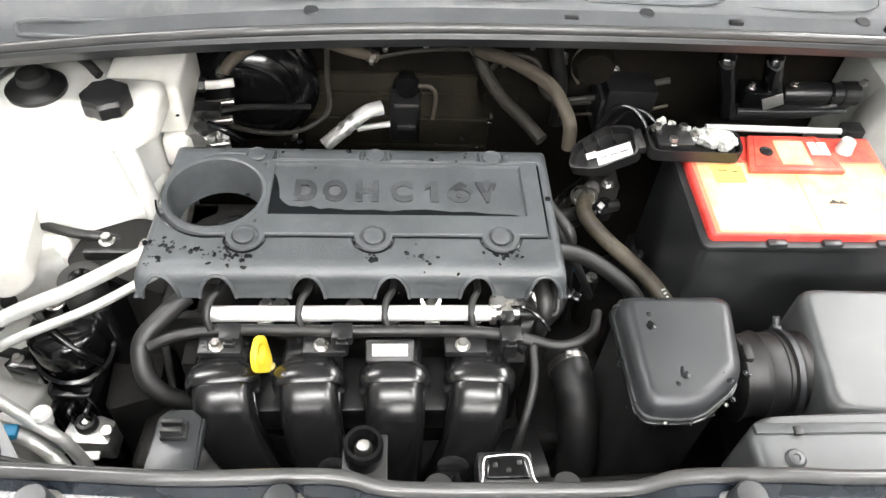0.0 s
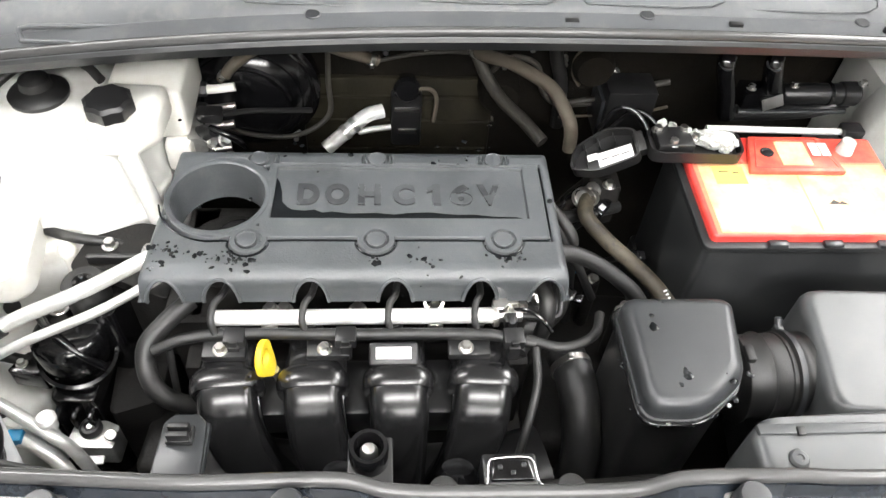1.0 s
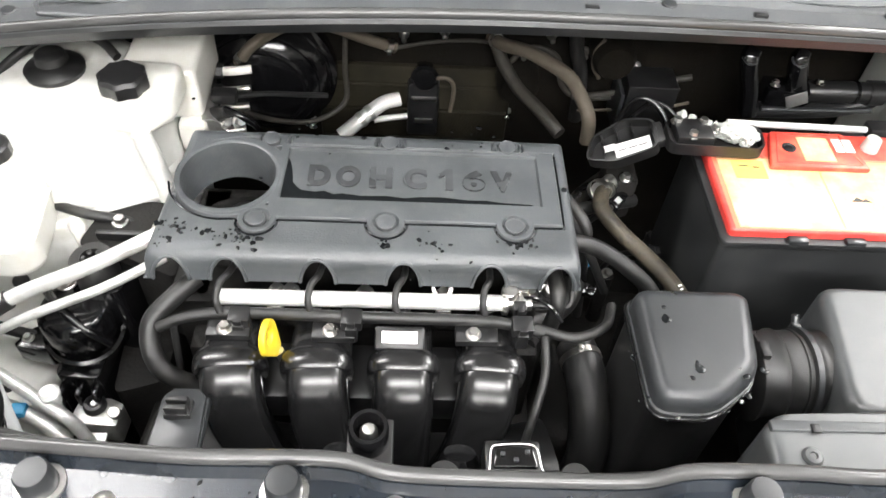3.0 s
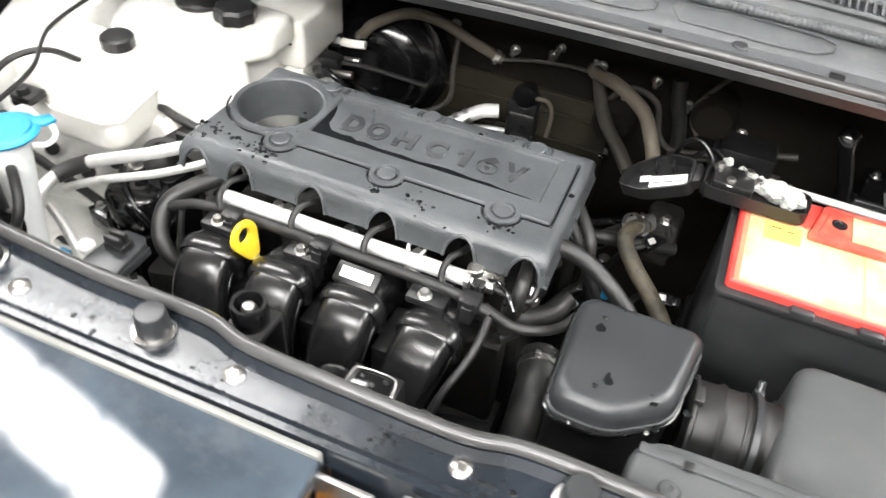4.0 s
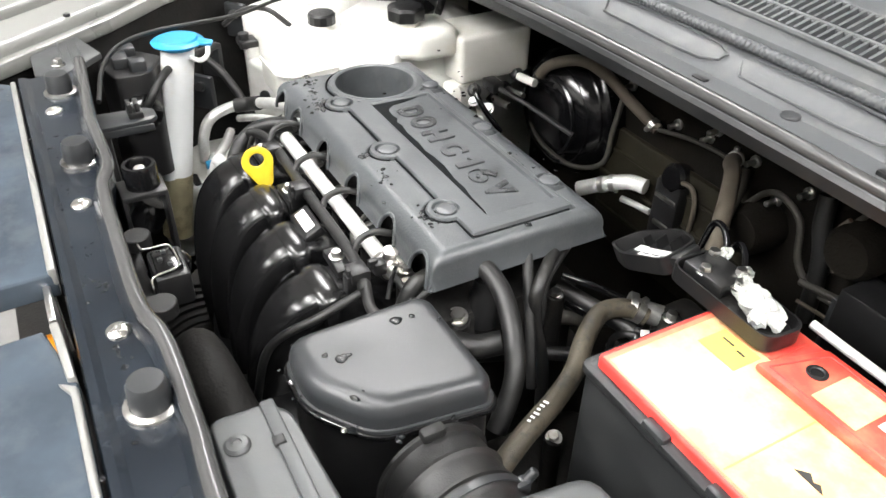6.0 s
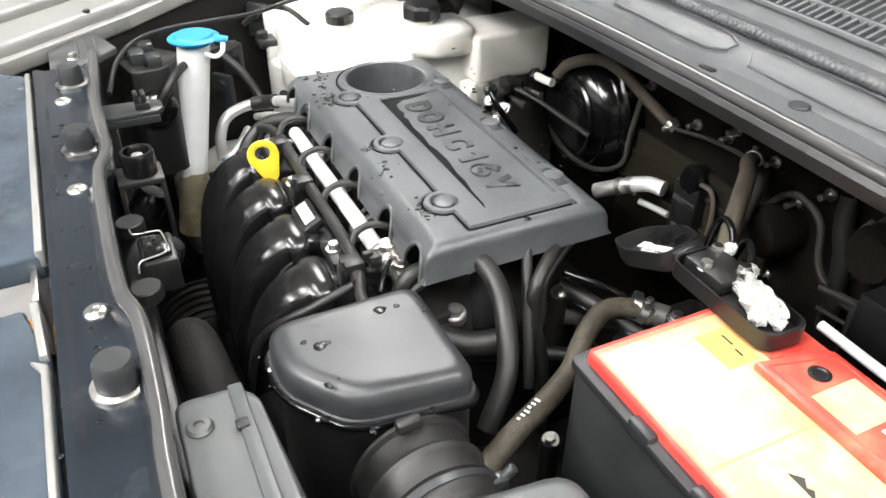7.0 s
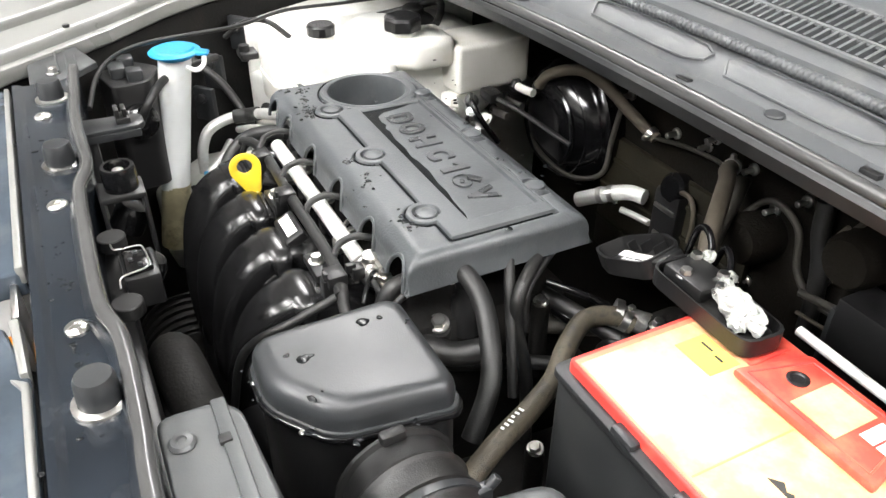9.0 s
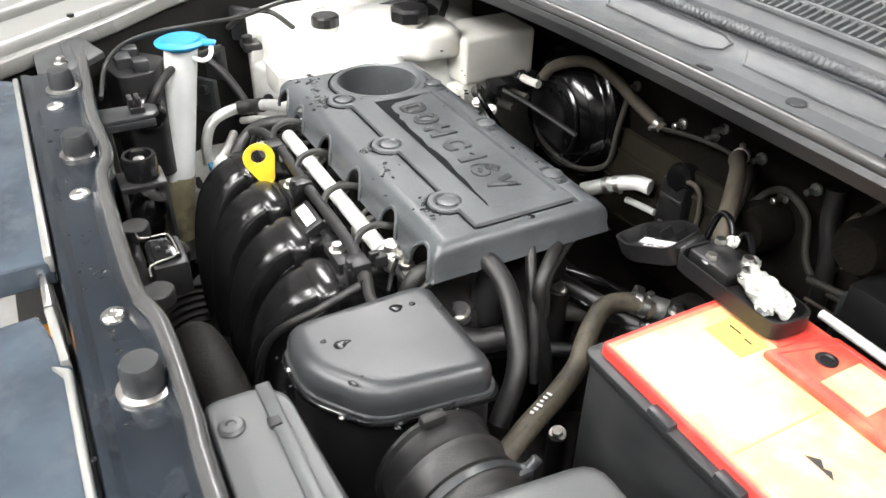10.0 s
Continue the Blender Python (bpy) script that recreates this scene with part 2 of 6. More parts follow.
CORROSION = material("white_corrosion", (0.46, 0.47, 0.44), 0.85, bump=1.0, grain=500, vary=0.25, stain=(0.25, 0.26, 0.25), stain_amount=0.6, stain_scale=160)
CROSS_PAINT = material("dark_painted_steel", (0.013, 0.017, 0.023), 0.16, bump=0.12, vary=0.35, stain=(0.032, 0.035, 0.039), stain_amount=0.5, stain_scale=22, coat=0.2)
GRILLE_PANEL = material("dark_blue_grey_panel", (0.05, 0.064, 0.08), 0.05, bump=0.01, vary=0.3, stain=(0.085, 0.095, 0.105), stain_amount=0.5)
COWL = material("cowl_plastic", (0.072, 0.076, 0.08), 0.42, bump=0.2, stain=(0.12, 0.12, 0.117), stain_amount=0.5, stain_scale=30)
CASE = material("battery_case", (0.019, 0.02, 0.021), 0.4, bump=0.15, vary=0.25, stain=(0.04, 0.04, 0.038), stain_amount=0.4, stain_scale=14)
STRIP = material("weatherstrip", (0.06, 0.06, 0.06), 0.18, bump=0.06)
FENDER = material("silver_white_paint", (0.21, 0.21, 0.2), 0.32, bump=0.02, vary=0.06, coat=0.2)
GLASS_DARK = material("windscreen", (0.06, 0.07, 0.075), 0.05, bump=0, spec=0.6)
# Opaque near-black: the dark reflection in the water is part of this colour.
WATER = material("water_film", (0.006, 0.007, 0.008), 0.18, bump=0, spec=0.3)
SILVER_HOSE = material("silver_sleeve", (0.8, 0.8, 0.78), 0.45, 0.2, bump=0.3, grain=300)
WALL = material("painted_wall", (0.48, 0.475, 0.46), 0.7, bump=0.1)
PANE = material("lit_pane", (0.9, 0.9, 0.9), 0.5, bump=0, vary=0.0, glow=(1.0, 0.985, 0.97, PANE_GLOW))
CONCRETE = material("concrete", (0.2, 0.195, 0.19), 0.7, bump=0.3, grain=200)

# ---- the room round the car ----
def room():
    f = solo("floor", box(-5, 5, -5, 5, -0.1, 0, 0), CONCRETE, "grey concrete workshop floor", "floor", kind="structure")
    solo("wall_north", box(-5, 5, 5, 5.2, 0, 3.6, 0), WALL, "plain pale painted wall", "wall", kind="structure")
    solo("wall_south", box(-5, 5, -5.2, -5, 0, 3.6, 0), WALL, "plain pale painted wall", "wall", kind="structure")
    solo("wall_east", box(5, 5.2, -5.2, 5.2, 0, 3.6, 0), WALL, "plain pale painted wall", "wall", kind="structure")
    solo("wall_west", box(-5.2, -5, -5.2, 5.2, 0, 3.6, 0), WALL, "plain pale painted wall", "wall", kind="structure")
    solo("ceiling", box(-5.2, 5.2, -5.2, 5.2, 3.6, 3.7, 0), WALL, "plain pale ceiling", "ceiling", kind="structure")


room()


def ceiling_light(x, y, nx, ny, pitch=0.44):
    """A frame of square lit panes under the ceiling."""
    t = thing("ceiling_light", (x, y, 3.5), "white framed ceiling light out of view, with square lit panes", "ceiling light", "ceiling lights")
    half = pitch / 2 - 0.03
    w, d = nx * pitch / 2 + 0.04, ny * pitch / 2 + 0.04
    part("frame", box(x - w, x + w, y - d, y + d, 3.52, 3.6, 0.005), WALL, t)
    for i in range(nx):
        for j in range(ny):
            cx, cy = x + (i - (nx - 1) / 2) * pitch, y + (j - (ny - 1) / 2) * pitch
            part("pane", box(cx - half, cx + half, cy - half, cy + half, 3.505, 3.518, 0), PANE, t, smooth=0)


ceiling_light(-2.15, 0.8, 5, 1, 0.5)
# Unseen overhead light, added to brighten the middle of the engine.
ceiling_light(0.2, -1.1, 5, 1)
ceiling_light(0.3, -3.3, 8, 3)
ceiling_light(2.3, -0.8, 2, 2)
# Unseen light, added so that the air box and snorkel reflect brighter.
ceiling_light(2.9, 1.35, 3, 4)

# ---- car body ----
STRIP_PATH = [(-0.31, -0.281), (-0.22, -0.287), (-0.14, -0.292), (-0.03, -0.292), (0.02, -0.303), (0.11, -0.306), (0.21, -0.306),
              (0.26, -0.297), (0.35, -0.297), (0.43, -0.3), (0.75, -0.3)]


def crossmember():
    t = thing("crossmember", (0.2, -0.32, 0.9), "dark painted steel front crossmember with clips", "car body", kind="structure")
    path = soften([(x, y, 0) for x, y in STRIP_PATH], 6)
    bm = bmesh.new()
    rows = []
    for p in path:
        rows.append([bm.verts.new((p.x, y, z)) for y, z in ((p.y + 0.004, 0.86), (p.y + 0.004, 0.936), (p.y - 0.006, 0.936), (p.y - 0.012, 0.9285),
                                                            (-0.342, 0.928), (-0.348, 0.931), (-0.354, 0.931), (-0.356, 0.925), (-0.357, 0.86))])
    for a, b in zip(rows, rows[1:]):
        for i in range(len(a) - 1):
            bm.faces.new((a[i], a[i + 1], b[i + 1], b[i]))
        bm.faces.new((a[-1], a[0], b[0], b[-1]))
    bm.faces.new(rows[0][::-1])
    bm.faces.new(rows[-1])
    bmesh.ops.recalc_face_normals(bm, faces=bm.faces)
    part("beam", bm, CROSS_PAINT, t, smooth=25)
    part("weatherstrip", tube([(x, y, 0.941) for x, y in STRIP_PATH], 0.0065, 10, 6), STRIP, t, "shiny black rubber weatherstrip")
    for x, y in ((0.02, -0.325), (0.218, -0.325), (-0.2, -0.325), (0.45, -0.33)):
        part("clip", lathe([(0.0095, 0), (0.0095, 0.0015), (0.0075, 0.0035), (0.0035, 0.004), (0.0028, 0.003), (0, 0.003)], (x, y, 0.928), seg=20), STEEL, t, "round push clip")
    for x, y in ((-0.065, -0.315), (0.306, -0.318), (-0.25, -0.312)):
        b = part("rubber_bumper", lathe([(0.014, 0), (0.0145, 0.006), (0.0135, 0.02), (0.012, 0.023), (0, 0.0238)], (x, y, 0.93)), GREY_PLASTIC, t, "grey rubber hood stop")
        part("collar", lathe([(0.014, 0), (0.019, 0.0005), (0.019, 0.003), (0.0146, 0.004)], (x, y, 0.928)), STEEL, b)


crossmember()


def front_panel(name, outline, z):
    return solo(name, prism(outline, z - 0.025, z, 0.004, 3), GRILLE_PANEL, "glossy dark blue-grey cover above the radiator grille", "panel", kind="structure", smooth=15)


front_panel("trim_1", [(-0.5, -0.6), (0.1, -0.66), (0.128, -0.56), (0.12, -0.359), (-0.3, -0.359)], 0.928)
front_panel("trim_2", [(0.24, -0.66), (0.85, -0.6), (0.85, -0.359), (0.26, -0.359), (0.19, -0.375), (0.2, -0.5)], 0.928)


# The bevel's bright reflection, built as pale strips along the panel edges.
def edge_highlight(outline):
    return solo("edge_highlight", prism(outline, 0.915, 0.9325, 0.002), FENDER, "bright reflection on the front panel's edge, put in as a pale strip", "trim", kind="structure")


edge_highlight([(-0.3, -0.3635), (0.12, -0.3645), (0.12, -0.358), (-0.3, -0.3575)])
edge_highlight([(0.19, -0.3705), (0.258, -0.3655), (0.258, -0.3595), (0.19, -0.3635)])
edge_highlight([(0.258, -0.372), (0.268, -0.3595), (0.7, -0.3595), (0.7, -0.364), (0.272, -0.365)][::-1])


def cowl_y(x):
    return 0.177 + 0.036 * (x - 0.15) ** 2 + 0.016 * (x - 0.15)


def cowl_z(x):
    return 0.041 - (0.14 if x < 0.15 else 0.06) * (x - 0.15) ** 2


def cowl():
    t = thing("cowl", (0, 0.3, 0.95), "dark grey plastic cowl below the windscreen", "cowl", kind="structure")
    prof = ((0.014, -0.018), (0.007, -0.017), (0.0, -0.005), (0.004, 0.0), (0.018, 0.0), (0.024, -0.006), (0.064, -0.008), (0.068, -0.003), (0.09, 0.008), (0.102, 0.013), (0.106, 0.026), (0.117, 0.036), (0.12, 0.022),
            (0.18, 0.038), (0.183, 0.056), (0.2, 0.06), (0.28, 0.066), (0.28, -0.01), (0.06, -0.025), (0.03, -0.018))
    bm = bmesh.new()
    rows = []
    for i in range(49):
        x = -0.9 + 1.9 * i / 48
        rows.append([bm.verts.new((x, cowl_y(x) + a, 0.998 + cowl_z(x) + b)) for a, b in prof])
    n = len(prof)
    for a, b in zip(rows, rows[1:]):
        for i in range(n):
            bm.faces.new((a[i], b[i], b[(i + 1) % n], a[(i + 1) % n]))
    bm.faces.new(rows[0][::-1])
    bm.faces.new(rows[-1])
    bmesh.ops.recalc_face_normals(bm, faces=bm.faces)
    part("cowl_panel", bm, COWL, t, smooth=30)
    # A dark overlay on the front face carries the shade below the weatherstrip.
    lip = bmesh.new()
    prof = ((0.017, -0.021), (0.004, -0.02), (-0.0035, -0.005), (-0.001, -0.001), (0.003, -0.004), (0.01, -0.015))
    rows = [[lip.verts.new((x, cowl_y(x) + a, 0.998 + cowl_z(x) + b)) for a, b in prof] for x in [-0.9 + 1.9 * i / 48 for i in range(49)]]
    for a, b in zip(rows, rows[1:]):
        for i in range(len(prof)):
            j = (i + 1) % len(prof)
            lip.faces.new((a[i], b[i], b[j], a[j]))
    bmesh.ops.recalc_face_normals(lip, faces=lip.faces)
    part("cowl_lip_shade", lip, CASE, t, "front lip darkened for the shade under the strip", smooth=30)
    for x0, x1 in ((-0.4, -0.29), (-0.15, 0.0), (0.05, 0.2), (0.25, 0.4), (0.45, 0.6)):
        a, b, c = cowl_z(x0), cowl_z((x0 + x1) / 2), cowl_y(x0)
        if x0 < -0.3:
            pts = [(x0, c + 0.03, 0.993 + b), (x1, c + 0.03, 0.993 + b), (x1 + 0.012, c + 0.058, 0.993 + b), (x0, c + 0.058, 0.993 + b), (x0, c + 0.03, 0.993 + b)]
            part("recess_rim", tube(pts, 0.003, 8, 4), COWL, t)
        else:
            pts = [(x0, c + 0.072, 0.9985 + b), (x1, c + 0.072, 0.9985 + b), (x1 + 0.004, c + 0.095, 1.0085 + b), (x0 - 0.004, c + 0.095, 1.0085 + b), (x0, c + 0.072, 0.9985 + b)]
            part("panel_rib", tube(pts, 0.0014, 6, 3), COWL, t)
        part("slot", box(x1 + 0.02, x1 + 0.036, c + 0.045, c + 0.052, 0.986 + b, 0.9925 + b, 0.0005), PLASTIC, t)
    xs = [-0.9 + 0.05 * i for i in range(39)]
    part("weatherstrip", tube([(x, cowl_y(x) + 0.006, 1.001 + cowl_z(x)) for x in xs], 0.006, 10, 3), STRIP, t, "shiny rubber weatherstrip")
    for x in (0.322, -0.074, -0.45, 0.6):
        part("clip", disc(0.009, 0.003, (x, cowl_y(x) + 0.06, 0.99 + cowl_z(x)), (0, -0.05, 1)), GREY_PLASTIC, t)
    # the air inlet: a frame with many slats
    for k, (y, z) in enumerate(((0.297, 1.036), (0.322, 1.043), (0.36, 1.053))):
        part("grille_bar", tube([(x, y, z + cowl_z(x)) for x in xs if -0.3 <= x <= 0.8], 0.0035, 8, 2), COWL, t)
    bed = part("grille_bed", box(-0.25, 0.78, 0.3, 0.355, 1.06, 1.062, 0), DARK, t)
    for y, z, half in ((0.3095, 1.0395, 0.0105), (0.341, 1.048, 0.017)):
        for i in range(111):
            x = -0.22 + 0.009 * i
            part("slat", move(box(-0.0016, 0.0016, -half, half, -0.004, 0.003, 0), Matrix.Translation((x, y, z + cowl_z(x))) @ Matrix.Rotation(radians(15), 4, "X")), COWL, bed, smooth=0)
    part("ribbed_hose", tube([(x, cowl_y(x) + 0.099, 1.016 + cowl_z(x)) for x in xs if -0.2 <= x <= 0.8], 0.006, 10, 4, ribs=160, depth=0.2), COWL, t, "ribbed washer hose")


cowl()
solo("windscreen", move(box(-0.85, 1.0, 0, 1.0, -0.004, 0.004, 0.002), Matrix.Translation((0, 0.4, 1.105)) @ Matrix.Rotation(radians(30), 4, "X")), GLASS_DARK,
     "dark windscreen glass above the cowl", "windscreen", kind="structure")
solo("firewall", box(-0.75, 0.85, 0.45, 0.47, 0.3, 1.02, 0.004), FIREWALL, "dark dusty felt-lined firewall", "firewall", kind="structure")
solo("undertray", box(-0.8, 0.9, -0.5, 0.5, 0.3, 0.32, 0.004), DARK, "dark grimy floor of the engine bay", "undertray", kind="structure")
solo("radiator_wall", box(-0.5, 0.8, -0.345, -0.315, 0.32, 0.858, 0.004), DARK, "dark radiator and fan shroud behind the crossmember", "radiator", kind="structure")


def left_body():
    # inner wing with the strut tower
    t = thing("inner_wing_left", (-0.5, 0.2, 0.7), "white painted inner wing with strut tower", "inner wing", kind="structure")
    part("apron", prism([(-0.74, 0.03), (-0.6, 0.0), (-0.52, 0.02), (-0.36, 0.1), (-0.285, 0.15), (-0.285, 0.24), (-0.31, 0.3), (-0.33, 0.448), (-0.74, 0.448)], 0.33, 0.79, 0.012, 3), BODY_WHITE, t)
    part("apron_shelf", prism(blunt([(-0.625, 0.01), (-0.597, 0.0), (-0.597, 0.155), (-0.58, 0.17), (-0.58, 0.448), (-0.735, 0.448), (-0.7, 0.16), (-0.66, 0.07)], 0.01), 0.7, 0.872, 0.008, 3), BODY_WHITE, t)
    part("strut_tower", lathe([(0.15, -0.1), (0.14, 0), (0.132, 0.06), (0.122, 0.085), (0.1, 0.1), (0.05, 0.104), (0, 0.104)], (-0.425, 0.235, 0.79), seg=40), BODY_WHITE, t)
    part("tower_flute", tube([(-0.3, 0.15, 0.88), (-0.285, 0.14, 0.8), (-0.28, 0.135, 0.7)], 0.012, 10), BODY_WHITE, t)
    part("strut_cap", lathe([(0.036, 0), (0.037, 0.006), (0.03, 0.012), (0.02, 0.016), (0.018, 0.026), (0.012, 0.03), (0, 0.03)], (-0.425, 0.245, 0.894)), RUBBER, t, "black rubber strut cap")
    part("rail", prism([(-0.62, -0.22), (-0.46, -0.2), (-0.435, -0.08), (-0.4, 0.0), (-0.41, 0.09), (-0.62, 0.09)], 0.5, 0.64, 0.012, 3), BODY_WHITE, t)
    for y in (-0.15, -0.11, -0.07):
        part("slot", prism(rounded(-0.5, -0.46, y, y + 0.012, 0.005), 0.639, 0.6415, 0), DARK, t)
    out = [(-0.36, -0.40), (-0.43, -0.31), (-0.505, -0.215), (-0.595, -0.12), (-0.655, -0.03), (-0.71, 0.12), (-0.74, 0.448)]
    f = thing("front_wing_left", (-0.7, 0, 0.8), "silver-white painted front wing edge", "wing", kind="structure")
    part("wing_panel", prism([(-1.0, 0.448), (-0.98, 0.0), (-0.9, -0.3), (-0.75, -0.5), (-0.5, -0.6)] + out, 0.9, 0.948, 0.012, 4), FENDER, f)
    part("wing_crown", prism([(-1.0, 0.448), (-0.98, 0.0), (-0.9, -0.3), (-0.75, -0.5), (-0.5, -0.6)] + [(x - 0.075, y - 0.02) for x, y in out], 0.93, 0.962, 0.008, 4), FENDER, f, "raised outer crown")
    part("wing_flange", prism([(x - 0.006, y) for x, y in out][::-1] + [(x + 0.02, y) for x, y in out], 0.912, 0.932, 0.003), FENDER, f)
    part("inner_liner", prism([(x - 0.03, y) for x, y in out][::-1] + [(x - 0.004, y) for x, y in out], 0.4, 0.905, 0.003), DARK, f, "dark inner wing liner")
    for x, y in ((-0.47, -0.275), (-0.565, -0.165), (-0.68, 0.0)):
        part("bolt", disc(0.005, 0.004, (x, y, 0.947)), PLASTIC, f)
    w = thing("inner_wing_right", (0.75, 0.2, 0.7), "white painted inner wing", "inner wing", kind="structure")
    part("apron", box(0.735, 0.95, -0.3, 0.448, 0.32, 0.875, 0.02), BODY_WHITE, w)
    part("strut_tower", lathe([(0.14, 0), (0.13, 0.06), (0.1, 0.1), (0, 0.104)], (0.855, 0.28, 0.8), seg=40), BODY_WHITE, w)


left_body()
engine = thing("engine_block", (0, 0.05, 0.36), "grimy dark engine block with gearbox", "engine")
# Added block that keeps the cover's left notch dark against the white wing.
part("head_end_block", prism(blunt([(-0.243, -0.03), (-0.2, -0.03), (-0.2, 0.14), (-0.235, 0.14)], 0.006), 0.55, 0.8, 0.004), DARK, engine, "dark block added at the head's left end")
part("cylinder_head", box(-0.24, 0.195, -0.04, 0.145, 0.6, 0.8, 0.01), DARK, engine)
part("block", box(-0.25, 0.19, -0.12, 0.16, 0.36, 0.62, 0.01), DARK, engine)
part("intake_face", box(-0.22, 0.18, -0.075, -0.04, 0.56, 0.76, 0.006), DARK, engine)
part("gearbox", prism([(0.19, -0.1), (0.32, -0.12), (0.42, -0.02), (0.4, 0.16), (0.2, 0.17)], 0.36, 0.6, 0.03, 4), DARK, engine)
for x in (-0.1, -0.02, 0.065, 0.158):
    part("head_bolt", bolt_mesh(0.007, (x, -0.054, 0.842)), STEEL, engine, "bright bolt head")
for x in (-0.1, -0.02, 0.065, 0.158):
    part("head_boss", disc(0.011, 0.046, (x, -0.054, 0.796)), DARK, engine)
part("side_bolt", bolt_mesh(0.0078, (0.189, -0.01, 0.795), (0.4, -0.2, 1)), STEEL, engine, "bright bolt head")
part("sensor", lathe([(0.016, 0), (0.016, 0.04), (0.012, 0.045), (0.012, 0.06), (0, 0.062)], (0.188, 0.022, 0.775)), PLASTIC, engine)
part("side_boss", disc(0.014, 0.05, (0.172, -0.002, 0.748), (0.4, -0.2, 1)), DARK, engine)


# ---- engine cover ----
BOLTS = [(x, y) for y in (0.0, 0.128) for x in (-0.139, 0.0, 0.14)]
NOTCHES = (-0.222, -0.163, -0.069, 0.021, 0.113, 0.186)


def step(v, edge, w=0.0012):
    t = min(1, max(0, (v - edge) / w + 0.5))
    return t * t * (3 - 2 * t)


def cover_relief(x, y):
    """Height of the cover's top over its plain: a raised field with bolt bosses, a groove round it and a sunken panel."""
    inside = lambda x0, x1, y0, y1: min(x - x0, x1 - x, y - y0, y1 - y)
    d = max(inside(-0.13, 0.193, 0.002, 0.119), 0.0635 - math.hypot(x + 0.178, y - 0.064))
    for bx, by in BOLTS:
        d = max(d, (0.0205 if by < 0.1 else 0.016) - math.hypot(x - bx, y - by))
    h = 0.003 * step(d, 0) - 0.004 * math.exp(-((d + 0.0016) / 0.0012) ** 2)
    h -= 0.0035 * step(inside(-0.12, 0.172, 0.031, 0.111), 0)
    for bx, by in BOLTS:
        h -= 0.0042 * (1 - step(math.hypot(x - bx, y - by), 0.0138))
    return h


def engine_cover():
    t = thing("engine_cover", (0, 0.05, 0.84), "dark grey plastic engine cover, damp with water drops", "engine cover")
    x0, x1, y0, y1, top, r, drop = -0.247, 0.209, -0.052, 0.152, 0.897, 0.012, 0.036

    def edge(lo, hi, n, rr):
        """Rows across: (place, drop) with a rounded shoulder and a skirt at both ends."""
        rows = [(0, drop), (0.3, drop * 0.6)]
        a = [(lo - 0.004 * (1 - k / 2), drop - k * (drop - rr) / 3) for k in range(3)]
        a += [(lo + rr * (1 - math.cos(radians(b))), rr * (1 - math.sin(radians(b)))) for b in range(0, 90, 15)]
        mid = [(lo + rr + (hi - lo - 2 * rr) * k / n, 0) for k in range(n + 1)]
        c = [(lo + hi - p, d) for p, d in a][::-1]
        return a + mid + c
    us, vs = edge(x0, x1, 520, 0.012), edge(y0, y1, 220, 0.02)
    bm = bmesh.new()
    grid = []
    for x, dx in us:
        row = []
        for y, dy in vs:
            taper = 0.012 * (y - y0) / (y1 - y0) if x < 0 else 0
            z = top - max(dx, dy, min(drop, math.hypot(dx, dy)))
            if dx == 0 and dy == 0:
                z += cover_relief(x, y)
            row.append(bm.verts.new((x + taper * (x / x0 if x < 0 else 0), y, z)))
        grid.append(row)
    hole = (-0.178, 0.064)
    for i in range(len(us) - 1):
        for j in range(len(vs) - 1):
            q = (grid[i][j], grid[i + 1][j], grid[i + 1][j + 1], grid[i][j + 1])
            c = sum((v.co for v in q), Vector()) / 4
            if math.hypot(c.x - hole[0], c.y - hole[1]) < 0.0535:
                continue
            if c.y < -0.028 and any(math.hypot((c.x - n) / 0.0185, (c.z - (top - drop)) / 0.027) < 1 for n in NOTCHES):
                continue
            bm.faces.new(q)
    loose = [v for v in bm.verts if not v.link_faces]
    bmesh.ops.delete(bm, geom=loose, context="VERTS")
    part("shell", bm, COVER, t, smooth=50)
    z = top + 0.0028
    part("filler_well", lathe([(0.0495, -0.052), (0.051, -0.02), (0.0515, -0.004), (0.0525, 0.0), (0.0555, 0.0014), (0.0585, 0.0008), (0.0595, -0.003)], (*hole, z), seg=64), COVER, t, "round well for the oil filler")
    part("filler_cap", lathe([(0.03, 0), (0.03, 0.014), (0.026, 0.018), (0.01, 0.018), (0.008, 0.03), (0, 0.031)], (hole[0] + 0.012, hole[1] + 0.006, 0.808), seg=24), GLOSSY, t, "black oil filler cap deep in the well")
    # Near-black disc standing for the darkness deep in the well.
    part("well_shade_floor", disc(0.058, 0.003, (*hole, 0.8035)), DARK, t)
    for n in NOTCHES:
        pts = [(n + 0.0188 * math.cos(radians(a)), -0.0555 + 0.0085 * math.sin(radians(a)) ** 2, top - drop + 0.0275 * math.sin(radians(a))) for a in range(0, 181, 20)]
        part("notch_rim", tube(pts, 0.0022, 8, 2), COVER, t)
    for bx, by in BOLTS:
        part("cover_bolt", lathe([(0.0112, -0.001), (0.0112, 0.0026), (0.0104, 0.0034), (0.0096, 0.0028), (0.0088, 0.003), (0, 0.0034)], (bx, by, top - 0.0002), seg=32), COVER, t, "flush round fastening cap")
    # a dark line laid in the groove round the raised field
    groove = [(-0.178 + 0.065 * math.cos(radians(a)), 0.064 + 0.065 * math.sin(radians(a)), z - 0.0036) for a in range(190, 266, 15)]
    for bx, by in [b for b in BOLTS if b[1] < 0.1]:
        groove += [(bx + 0.0218 * math.cos(radians(a)), by + 0.0218 * math.sin(radians(a)), z - 0.0036) for a in range(180, 361, 20)]
